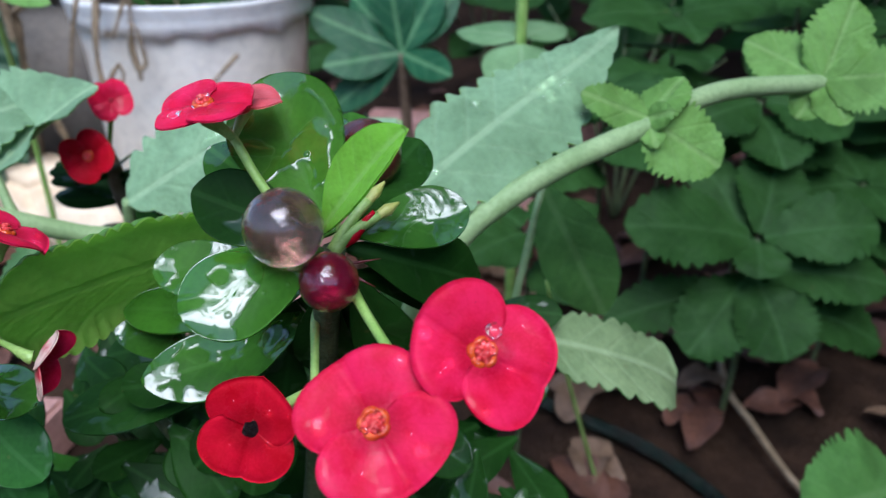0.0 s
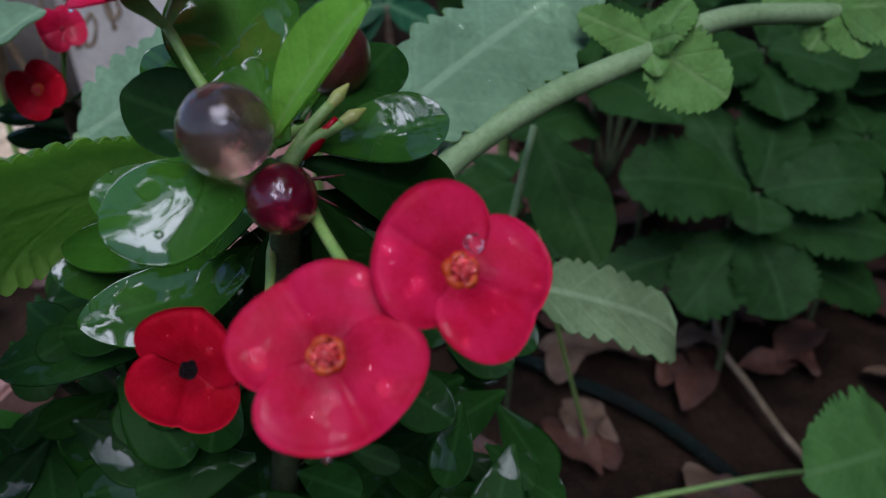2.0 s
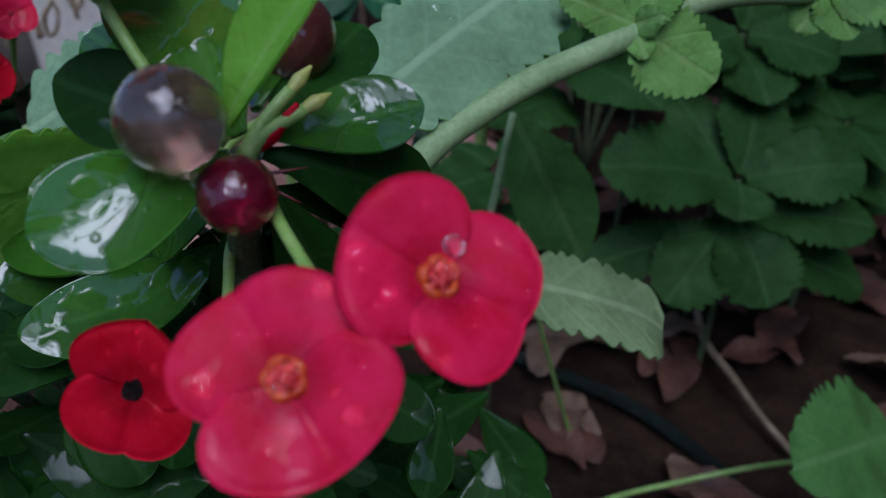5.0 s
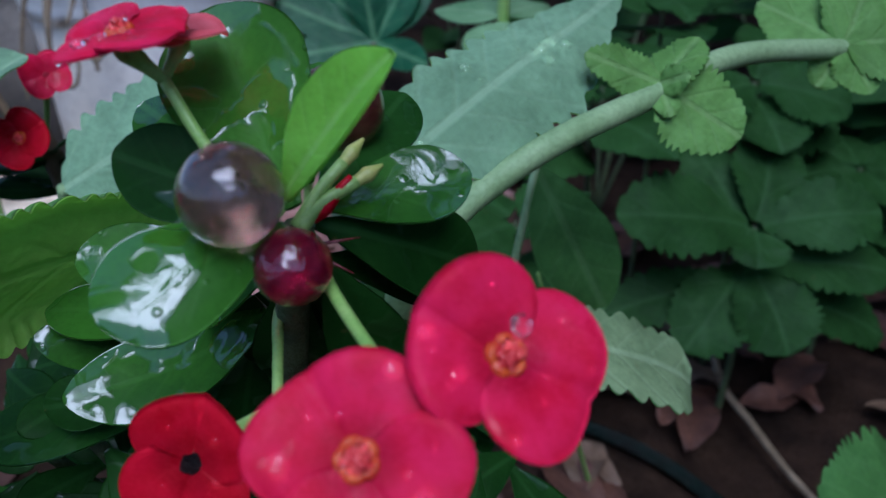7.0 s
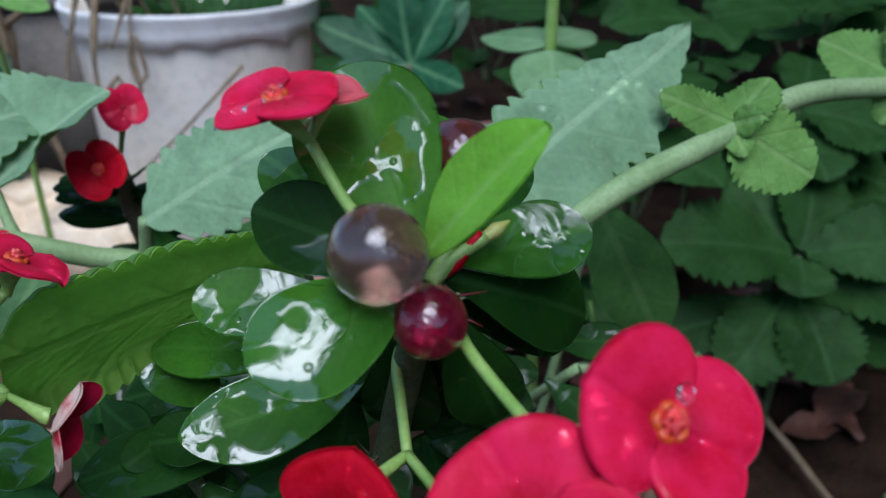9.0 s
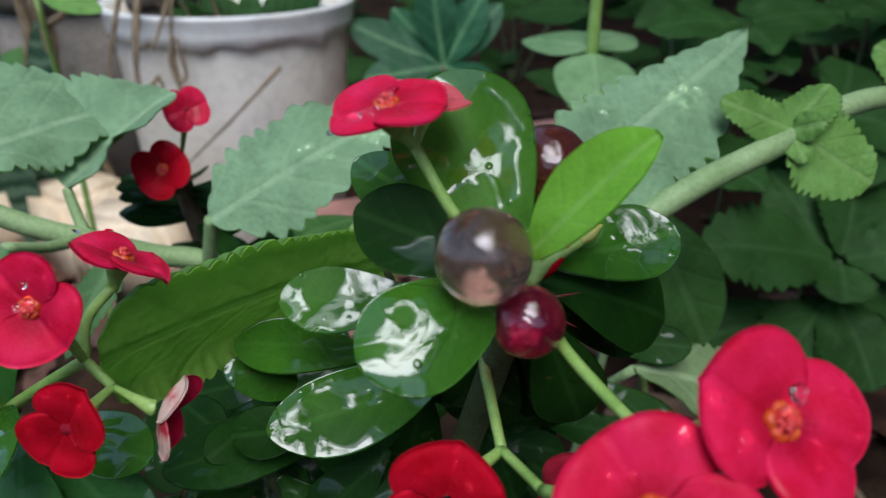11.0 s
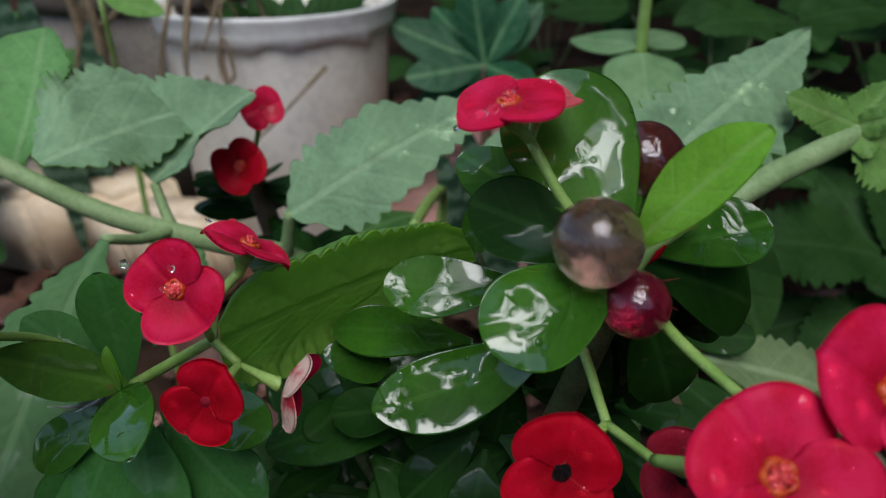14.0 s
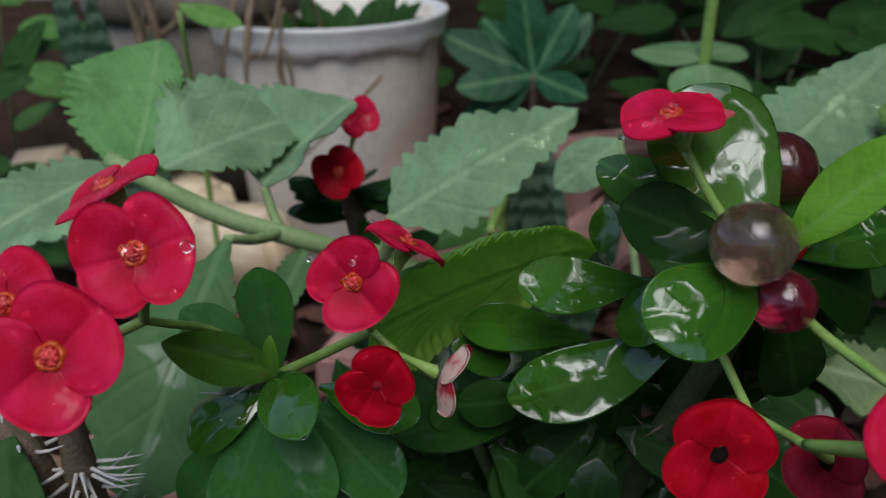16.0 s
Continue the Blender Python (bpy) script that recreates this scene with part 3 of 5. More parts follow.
def build_bucket():
    cx, cy, top, r = -0.325, 1.06, 0.262, 0.158
    b = thing("bucket", (cx, cy, GROUND_Z), "weathered white plastic bucket with a ribbed torn rim", "bucket")
    seg = 160
    h = top - GROUND_Z
    outer = [(0.80, 0.0), (0.815, 0.004), (0.915, h - 0.045), (0.925, h - 0.03), (0.935, h - 0.006), (0.915, h - 0.004), (0.90, h - 0.06), (0.79, 0.01), (0.0, 0.008)]
    rim = [(0.938, h - 0.006), (0.955, h), (0.99, h + 0.001), (1.0, h - 0.002), (0.995, h - 0.006), (0.982, h - 0.009), (0.984, h - 0.013), (0.975, h - 0.015), (0.977, h - 0.020), (0.970, h - 0.023), (0.968, h - 0.034), (0.958, h - 0.034), (0.955, h - 0.020), (0.938, h - 0.006)]
    for name, profile in (("body", outer), ("rim", rim)):
        verts, faces = [], []
        for q, z in profile:
            for k in range(seg):
                g = 2 * math.pi * k / seg
                tear = 0
                if name == "rim" and z < h - 0.03:
                    tear = 0.026 * max(-0.1, noise.noise(Vector((math.cos(g) * 4.5, math.sin(g) * 4.5, 2)))) + 0.004 * noise.noise(Vector((math.cos(g) * 20, math.sin(g) * 20, 2)))
                rr = r * q * (1 + 0.008 * noise.noise(Vector((math.cos(g) * 2, math.sin(g) * 2, z * 6))) + 0.004 * noise.noise(Vector((math.cos(g) * 9, math.sin(g) * 9, z * 40))))
                verts.append((rr * math.cos(g), rr * math.sin(g), z - tear))
        for i in range(len(profile) - 1):
            for k in range(seg):
                k2 = (k + 1) % seg
                faces.append((i * seg + k, i * seg + k2, (i + 1) * seg + k2, (i + 1) * seg + k))
        part(name, mesh_of(name, verts, faces), RIM_WHITE if name == "rim" else PLASTIC, b, Matrix.Translation((cx, cy, GROUND_Z)), "torn white plastic rim" if name == "rim" else "")
    disc = [(0.9 * r * math.cos(g) * q, 0.9 * r * math.sin(g) * q, 0.006 * noise.noise(Vector((g, q * 4, 0)))) for q in (0.02, 0.4, 0.7, 1.0) for g in np.linspace(0, 2 * math.pi, 32, endpoint=False)]
    f = [(i * 32 + k, i * 32 + (k + 1) % 32, (i + 1) * 32 + (k + 1) % 32, (i + 1) * 32 + k) for i in range(3) for k in range(32)] + [tuple(reversed(range(32)))]
    part("potting_soil", mesh_of("potting_soil", disc, f), SOIL, b, Matrix.Translation((cx, cy, top - 0.032)), "dark potting soil")
    return cx, cy, top, r


BX, BY, BTOP, BR = build_bucket()


def build_bucket_plant():
    foot = (BX + 0.03, BY - 0.02, BTOP - 0.032)
    p = thing("bucket_plant", foot, "low dark green plant growing in the bucket", "plant")
    r = random.Random(44)
    for k in range(22):
        g = r.uniform(0, 6.28)
        a = Vector(foot) + Vector((0.06 * math.cos(g), 0.06 * math.sin(g), 0.002))
        d = Vector((math.cos(g + r.uniform(-1, 1)) * 0.7, math.sin(g) * 0.7, r.uniform(0.3, 0.9))).normalized()
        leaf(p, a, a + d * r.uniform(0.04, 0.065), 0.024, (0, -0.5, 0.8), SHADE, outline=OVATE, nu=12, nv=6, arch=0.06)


build_bucket_plant()


def dry_stalk(pts, radii, label):
    s = part("dry_stalk", tube_mesh("dry_stalk", [Vector(p) - Vector(pts[0]) for p in pts], radii, 8, 6, 0.22, len(pts) * 7), TWIG, None, Matrix.Translation(pts[0]))
    return tagged(s, label, "dry stalk", "dry stalks at the bucket")


# dry stalks hang over the front of the bucket
dry_stalk([(-0.36, 1.00, 0.19), (-0.385, 0.925, 0.315), (-0.400, 0.895, 0.280), (-0.422, 0.886, 0.195), (-0.424, 0.884, 0.155)], [0.002, 0.0026, 0.0026, 0.002, 0.0014], "thin tan dry stalk drooping over the bucket rim")
dry_stalk([(-0.36, 0.98, 0.19), (-0.376, 0.920, 0.295), (-0.383, 0.892, 0.26), (-0.388, 0.884, 0.21), (-0.386, 0.883, 0.165)], [0.002, 0.003, 0.0042, 0.0028, 0.0044], "withered brown stalk hanging down the bucket")
dry_stalk([(-0.31, 1.00, 0.19), (-0.330, 0.930, 0.33), (-0.352, 0.896, 0.27), (-0.367, 0.886, 0.232)], [0.002, 0.0026, 0.0026, 0.0015], "thin green-brown stalk bent over the bucket")
dry_stalk([(-0.33, 0.98, 0.19), (-0.340, 0.905, 0.285), (-0.347, 0.889, 0.235), (-0.343, 0.885, 0.185)], [0.0012, 0.0016, 0.002, 0.0028], "dark withered stalk hanging down the bucket")
dry_stalk([(-0.612, 1.03, -0.062), (-0.599, 1.019, 0.022), (-0.556, 0.994, 0.197), (-0.574, 0.981, 0.397)], [0.0072, 0.0072, 0.006, 0.0048], "tan dry stalk standing beside the bucket")
dry_stalk([(-0.562, 1.03, -0.062), (-0.549, 0.994, 0.047), (-0.524, 0.969, 0.247), (-0.574, 0.969, 0.422)], [0.006, 0.006, 0.0054, 0.0036], "tan dry stalk leaning beside the bucket")
dry_stalk([(-0.487, 1.03, -0.062), (-0.512, 1.019, 0.072), (-0.562, 0.994, 0.272), (-0.537, 0.969, 0.422)], [0.0054, 0.0054, 0.0048, 0.0036], "tan dry stalk leaning beside the bucket")
dry_stalk([(-0.556, 1.03, -0.062), (-0.556, 1.035, 0.147), (-0.549, 1.035, 0.221), (-0.567, 1.031, 0.252), (-0.531, 1.019, 0.307)], [0.0048, 0.0048, 0.0054, 0.0048, 0.0036], "crumpled tan dry stalk beside the bucket")
dry_stalk([(-0.591, 1.03, -0.062), (-0.591, 1.035, 0.17), (-0.562, 1.031, 0.223), (-0.516, 1.019, 0.257), (-0.521, 1.019, 0.307)], [0.0048, 0.0048, 0.0054, 0.0042, 0.0036], "crumpled tan dry stalk beside the bucket")
dry_stalk([(-0.345, 0.875, 0.105), (-0.29, 0.875, 0.155), (-0.232, 0.893, 0.212)], [0.0012, 0.0018, 0.0026], "thin dark twig leaning on the bucket")


dry_stalk([(-0.3652, 0.8850, 0.2038), (-0.3772, 0.8850, 0.1877), (-0.3781, 0.8850, 0.1682), (-0.3684, 0.8850, 0.1729), (-0.3625, 0.8850, 0.1910), (-0.3658, 0.8850, 0.2037)], [0.0026, 0.003, 0.0026, 0.0024, 0.002, 0.0018], "looped brown dry root hanging at the bucket")
dry_stalk([(-0.3421, 0.8850, 0.2472), (-0.3492, 0.8850, 0.2226), (-0.3450, 0.8850, 0.1975), (-0.3352, 0.8850, 0.2039), (-0.3368, 0.8850, 0.2258), (-0.3388, 0.8850, 0.2442)], [0.0022, 0.0026, 0.003, 0.0026, 0.002, 0.0016], "looped brown dry root hanging at the bucket")


def build_grey_pot():
    c = (-0.56, 1.22, GROUND_Z)
    p = thing("grey_pot", c, "grey cement plant pot behind dry stalks", "pot")
    seg = 48
    for name, prof in (("body", [(0.0, 0.0), (0.12, 0.0), (0.16, 0.30), (0.145, 0.30), (0.14, 0.28), (0.0, 0.27)]), ("rim", [(0.15, 0.302), (0.166, 0.302), (0.170, 0.315), (0.169, 0.345), (0.16, 0.35), (0.15, 0.302)])):
        verts = [(r * math.cos(2 * math.pi * k / seg), r * math.sin(2 * math.pi * k / seg), z) for r, z in prof for k in range(seg)]
        faces = [(i * seg + k, i * seg + (k + 1) % seg, (i + 1) * seg + (k + 1) % seg, (i + 1) * seg + k) for i in range(len(prof) - 1) for k in range(seg)]
        part(name, mesh_of(name, verts, faces), DARK_POT, p, Matrix.Translation(c))


build_grey_pot()

# ---- the crown of thorns in front ----
HUB = (-0.0262, 0.1665, 0.3345)
crown = thing("crown_of_thorns", (-0.07, 0.26, GROUND_Z), "wet crown of thorns shrub with red flowers and glossy leaves", "plant")
MAIN = [(-0.07, 0.26, GROUND_Z - 0.01), (-0.065, 0.25, 0.08), (-0.045, 0.215, 0.22), (-0.03, 0.175, 0.315), HUB]
tube(crown, MAIN, [0.008, 0.006, 0.0045, 0.0035, 0.003], GREENBARK, "stem", "green-brown thorny stem")
spines(crown, MAIN[:4], 26, 0.009, THORNY, 4, 0.005)

# leaves round the top of the stem
leaf(crown, (-0.027, 0.168, 0.338), (-0.0450, 0.1965, 0.3685), 0.0300, (-0.12, -0.74, 0.66), STREAKED, arch=-0.03, cup=0.16)
leaf(crown, (-0.0263, 0.1609, 0.3430), (-0.0072, 0.1522, 0.3696), 0.0135, (-0.6, -0.65, 0.5), YOUNG, label="young bright green leaf", outline=BLUNT, fold=0.6, arch=0.03, groove=0.0, thick=0.0018)
leaf(crown, (-0.024, 0.172, 0.3365), (0.0065, 0.1815, 0.3392), 0.0185, (0.1, -0.52, 0.85), GLOSSY, arch=-0.05, cup=0.15)
leaf(crown, (-0.024, 0.172, 0.333), (0.0096, 0.1925, 0.3115), 0.0205, (0.15, -0.8, 0.5), SHADED, arch=0.10, cup=-0.1)
leaf(crown, (-0.028, 0.164, 0.336), (-0.0570, 0.1450, 0.3292), 0.0220, (0.12, -0.63, 0.77), POOLED, arch=0.05, cup=-0.16)
leaf(crown, (-0.0465, 0.2005, 0.3130), (-0.0838, 0.1995, 0.3118), 0.0185, (0.10, -0.60, 0.78), POOLED, arch=-0.05, cup=0.12)
leaf(crown, (-0.036, 0.190, 0.305), (-0.0858, 0.1825, 0.2846), 0.0225, (-0.02, -0.55, 0.82), POOLED, arch=-0.15, cup=0.0)
leaf(crown, (-0.030, 0.170, 0.336), (-0.0605, 0.1752, 0.3465), 0.0185, (0.2, -0.9, 0.35), SHADED, arch=-0.04)
leaf(crown, (-0.031, 0.174, 0.338), (-0.0632, 0.2016, 0.3479), 0.0165, (0.2, -0.75, 0.6), GLOSSY, arch=-0.03, cup=0.1)
leaf(crown, (-0.023, 0.174, 0.338), (-0.0065, 0.2124, 0.3465), 0.0175, (-0.1, -0.85, 0.5), SHADED, arch=0.0)
leaf(crown, (-0.025, 0.176, 0.340), (-0.0265, 0.2200, 0.3520), 0.0175, (0.0, -0.8, 0.6), GLOSSY, arch=0.0)
leaf(crown, (-0.023, 0.173, 0.325), (-0.0110, 0.1790, 0.2920), 0.0180, (0.1, -0.95, 0.2), SHADED, arch=0.06)
leaf(crown, (-0.030, 0.178, 0.320), (-0.0350, 0.1960, 0.2760), 0.0200, (-0.1, -0.95, 0.25), SHADED, arch=0.05)
leaf(crown, (-0.027, 0.182, 0.318), (-0.0180, 0.2060, 0.2720), 0.0200, (0.15, -0.95, 0.25), SHADED, arch=0.05)
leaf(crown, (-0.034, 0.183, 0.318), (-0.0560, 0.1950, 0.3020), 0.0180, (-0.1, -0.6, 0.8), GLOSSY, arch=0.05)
leaf(crown, (-0.024, 0.178, 0.322), (0.0120, 0.2140, 0.2980), 0.0200, (0.1, -0.85, 0.45), SHADED, arch=0.06)
leaf(crown, (-0.022, 0.180, 0.326), (0.0020, 0.2250, 0.3120), 0.0200, (0.0, -0.8, 0.55), SHADED, arch=0.04)
leaf(crown, (-0.026, 0.180, 0.312), (-0.0060, 0.2080, 0.2720), 0.0190, (0.1, -0.9, 0.35), SHADED, arch=0.06)
leaf(crown, (-0.036, 0.190, 0.310), (-0.0480, 0.2060, 0.2780), 0.0190, (-0.1, -0.9, 0.35), SHADED, arch=0.06)
# leaves lower down
leaf(crown, (-0.1658, 0.25, 0.1991), (-0.1131, 0.215, 0.1782), 0.0330, (0.0, -0.5, 0.86), LOW, label="bright wet leaf low on the shrub", arch=0.06)
leaf(crown, (-0.060, 0.215, 0.285), (-0.1010, 0.2130, 0.2900), 0.0190, (-0.1, -0.35, 0.9), GLOSSY, arch=0.04)
leaf(crown, (-0.085, 0.215, 0.276), (-0.1035, 0.2085, 0.2850), 0.0135, (0.1, -0.75, 0.65), GLOSSY, outline=ROUND, arch=0.02)
leaf(crown, (-0.075, 0.205, 0.270), (-0.1010, 0.2000, 0.2690), 0.0150, (-0.2, -0.9, 0.4), SHADED, arch=0.04)
leaf(crown, (-0.070, 0.222, 0.255), (-0.1200, 0.1960, 0.2590), 0.0240, (-0.1, -0.3, 0.93), SHADED, arch=0.05)
leaf(crown, (-0.052, 0.210, 0.268), (-0.0810, 0.2120, 0.2500), 0.0180, (-0.1, -0.8, 0.6), SHADED, arch=0.05)
leaf(crown, (-0.058, 0.203, 0.262), (-0.0800, 0.1940, 0.2420), 0.0170, (-0.1, -0.8, 0.6), SHADED, arch=0.05)
leaf(crown, (-0.056, 0.200, 0.258), (-0.0610, 0.1880, 0.2360), 0.0170, (0.0, -0.9, 0.4), SHADED, arch=0.05)
leaf(crown, (-0.052, 0.200, 0.262), (-0.0320, 0.1910, 0.2580), 0.0160, (0.1, -0.7, 0.7), SHADED, arch=0.05)
leaf(crown, (-0.048, 0.212, 0.280), (-0.0540, 0.2080, 0.2500), 0.0170, (0.0, -0.95, 0.3), SHADED, arch=0.05)

leaf(crown, (-0.0590, 0.2130, 0.3150), (-0.0582, 0.2184, 0.3290), 0.0090, (-0.1, -0.9, 0.35), POOLED, outline=ELLIPTIC, cup=0.3)
tube(crown, [(-0.040, 0.205, 0.290), (-0.052, 0.210, 0.300), (-0.0590, 0.2130, 0.3155)], [0.0016, 0.0013, 0.001], GREENBARK, "leaf_stalk", seg=8)

# a low tangle of smaller leaves, their deep shade put into the dark green
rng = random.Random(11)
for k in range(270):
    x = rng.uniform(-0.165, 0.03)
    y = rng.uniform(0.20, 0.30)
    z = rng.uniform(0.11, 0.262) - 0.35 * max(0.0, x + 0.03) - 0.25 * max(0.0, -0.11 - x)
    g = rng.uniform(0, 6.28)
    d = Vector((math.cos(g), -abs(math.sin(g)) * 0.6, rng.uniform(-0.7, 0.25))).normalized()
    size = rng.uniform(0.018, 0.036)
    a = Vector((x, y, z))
    leaf(crown, a, a + d * size, size * rng.uniform(0.48, 0.62), (rng.uniform(-0.4, 0.4), -0.6, rng.uniform(0.4, 0.9)), SHADED, arch=rng.uniform(-0.05, 0.1), nu=14, nv=6)
for k in range(9):
    x = rng.uniform(-0.13, -0.01)
    a = Vector((x, rng.uniform(0.2, 0.3), rng.uniform(0.2, 0.26)))
    tube(crown, [(-0.065 + 0.2 * (x + 0.07), 0.25, 0.04), a.lerp(Vector((-0.06, 0.25, 0.1)), 0.5), a], [0.0035, 0.003, 0.002], GREENBARK, "branch", seg=8)

# flowers on this shrub
FORK_A, FORK_B = (-0.0309, 0.1535, 0.3042), (-0.0245, 0.1375, 0.3085)
FORK_C = (-0.0080, 0.1345, 0.3235)
tube(crown, [(-0.0310, 0.1850, 0.3135), (-0.0336, 0.1775, 0.3096), (-0.0326, 0.1670, 0.3070), FORK_A], [0.00140, 0.00134, 0.00118, 0.00109], STALK, "flower_stalk")
tube(crown, [FORK_A, FORK_B], [0.00109, 0.00101], STALK, "flower_stalk")
tube(crown, [(-0.0240, 0.1650, 0.3320), (-0.0195, 0.1580, 0.3255), (-0.0115, 0.1410, 0.3235), FORK_C], [0.00143, 0.00126, 0.00118, 0.00109], STALK, "flower_stalk")
flower(crown, (0.0073, 0.1236, 0.3349), (0.33, -0.70, 0.63), (-0.87, 0.053, 0.515), 0.0150, FORK_C, notch=0.6, long=1.06)
flower(crown, (-0.0125, 0.1130, 0.3268), (0.05, -0.74, 0.67), (-0.53, 0.566, 0.665), 0.0150, FORK_B, lifts=((0.02, 0.02), (0.13, 0.13)))
flower(crown, (-0.0421, 0.1360, 0.3065), (-0.1, -0.95, 0.27), (0.25, 0.2, 1), 0.0126, FORK_A, RED, "black", long=1.06, notch=0.42)
flower(crown, (-0.0165, 0.1430, 0.2995), (-0.75, -0.62, 0.2), (0.1, 0.2, 1), 0.0108, FORK_B, DULL, "black", "older flower with a dull dark red tint", long=1.06, notch=0.42)
FORK_T = (-0.0480, 0.1722, 0.3608)
tube(crown, [(-0.0290, 0.1670, 0.3370), (-0.0400, 0.1680, 0.3480), FORK_T], [0.00126, 0.00118, 0.00109], STALK, "flower_stalk")
flower(crown, (-0.0527, 0.1685, 0.3697), (-0.15, -0.20, 0.95), (-1, 0.1, 0), 0.0118, FORK_T, cup=0.03, droop=0.08)
flower(crown, (-0.0462, 0.1785, 0.3680), (0.05, -0.10, 0.99), (1, 0.3, 0), 0.0096, FORK_T, THIN, back=CORAL, cup=0.03, droop=0.06, drops=2)

# buds at the top of the stem
for a, b, r in (((-0.0225, 0.1700, 0.3400), (-0.0142, 0.1777, 0.3478), 0.0015), ((-0.0215, 0.1690, 0.3385), (-0.0107, 0.1757, 0.3432), 0.0016)):
    tube(crown, [HUB, Vector(a), Vector(a).lerp(Vector(b), 0.55)], [0.0018, 0.0013, 0.0013], STALK, "bud_stalk")
    tube(crown, [Vector(a).lerp(Vector(b), 0.5), Vector(a).lerp(Vector(b), 0.75), b], [0.001, r, 0.0003], BUD, "bud")
tube(crown, [HUB, (-0.0215, 0.1690, 0.3375), (-0.0165, 0.1720, 0.3425)], [0.0008, 0.0017, 0.0005], RED, "red_bract", "folded red bract")
for d in ((0.011, 0.003, 0.0005), (0.010, -0.003, -0.004), (-0.012, -0.004, 0.006), (0.004, 0.004, -0.012)):
    p = Vector(HUB) + Vector((0, 0, -0.004))
    tube(crown, [p, p + Vector(d) * 0.5, p + Vector(d)], [0.0006, 0.0004, 0.0001], RED_SPINE, "spine", seg=6, steps=2)

# ---- gel balls on the leaves ----
for at, r, mat, lab in (((-0.0353, 0.1568, 0.3454), 0.0090, GEL_GREY, "clear smoky grey gel ball among wet leaves"), ((-0.0264, 0.1582, 0.3309), 0.0071, GEL_RED, "dark wine-red gel ball on a stalk"), ((-0.0200, 0.1935, 0.3490), 0.0094, GEL_BROWN, "red-brown gel ball behind a bright leaf")):
    g = part("gel_ball", ball_mesh("gel_ball", r, 40, 64), mat, None, Matrix.Translation(at))
    tagged(g, lab, "gel ball", "gel balls")

# ---- second branch with its flowers ----
HUB2 = (-0.1525, 0.1900, 0.2855)
second = thing("crown_of_thorns", (-0.15, 0.25, GROUND_Z), "crown of thorns branch with pink-red flowers and matt leaves", "plant")
STEM2 = [(-0.15, 0.25, GROUND_Z - 0.01), (-0.16, 0.235, 0.12), (-0.190, 0.215, 0.235), (-0.172, 0.199, 0.270), HUB2]
tube(second, STEM2, [0.007, 0.006, 0.0045, 0.0035, 0.003], GREENBARK, "stem", "green-brown thorny stem")
spines(second, STEM2, 20, 0.009, SPINE, 8, 0.005)
leaf(second, HUB2, (-0.1775, 0.1729, 0.3060), 0.0150, (0.1, -0.75, 0.6), OLIVE, label="olive-green leaf with a torn spot", outline=ELLIPTIC, fold=0.25)
leaf(second, HUB2, (-0.1552, 0.1907, 0.3200), 0.0160, (0.15, -0.95, 0.2), MATT)
leaf(second, HUB2, (-0.1815, 0.1956, 0.3030), 0.0150, (0.0, -0.6, 0.8), MATT)
leaf(second, HUB2, (-0.1345, 0.1500, 0.2950), 0.0165, (0.1, -0.7, 0.7), GLOSSY, arch=0.1)
leaf(second, (-0.151, 0.182, 0.290), (-0.1487, 0.1757, 0.3075), 0.0050, (-0.3, -0.9, 0.2), YOUNG, label="young bright green leaf", outline=ELLIPTIC, fold=0.3)
leaf(second, (-0.155, 0.190, 0.280), (-0.1790, 0.1796, 0.2660), 0.0150, (-0.1, -0.7, 0.7), GLOSSY, arch=0.08)
leaf(second, (-0.150, 0.188, 0.278), (-0.1380, 0.1620, 0.2560), 0.0210, (0.0, -0.8, 0.55), MATT, arch=0.08)
leaf(second, (-0.146, 0.192, 0.276), (-0.1160, 0.1740, 0.2560), 0.0210, (0.1, -0.8, 0.55), MATT, arch=0.08)
leaf(second, (-0.140, 0.188, 0.283), (-0.1090, 0.1690, 0.2870), 0.0160, (0.1, -0.6, 0.8), GLOSSY, arch=0.05)
leaf(second, (-0.157, 0.192, 0.274), (-0.1640, 0.1640, 0.2480), 0.0200, (-0.1, -0.8, 0.55), MATT, arch=0.08)
leaf(second, (-0.150, 0.195, 0.268), (-0.1250, 0.1780, 0.2340), 0.0220, (0.1, -0.9, 0.4), MATT, arch=0.08)
leaf(second, (-0.160, 0.200, 0.262), (-0.1900, 0.1900, 0.2300), 0.0220, (-0.1, -0.9, 0.4), MATT, arch=0.08)
FORK_D, FORK_E = (-0.1210, 0.1730, 0.3115), (-0.1140, 0.1690, 0.3075)
tube(second, [HUB2, (-0.1370, 0.1800, 0.2990), FORK_D], [0.00160, 0.00143, 0.00134], STALK, "flower_stalk")
tube(second, [FORK_D, FORK_E], [0.00118, 0.00109], STALK, "flower_stalk")
tube(second, [FORK_D, (-0.1200, 0.1760, 0.3200), (-0.1150, 0.1800, 0.3260)], [0.00126, 0.00118, 0.00118], STALK, "flower_stalk")
flower(second, (-0.1220, 0.1605, 0.3320), (-0.05, -0.93, 0.36), (-0.65, 0.2, 0.75), 0.0114, FORK_D, droop=0.1)
flower(second, (-0.1120, 0.1810, 0.3325), (0.42, 0.28, 0.85), (1, 0, -0.5), 0.0118, (-0.1150, 0.1800, 0.3250), cup=0.05, droop=0.1)
flower(second, (-0.1165, 0.1530, 0.3090), (-0.2, -0.97, 0.12), (0.5, 0, 0.85), 0.0106, FORK_E, RED, "cup", long=1.1)
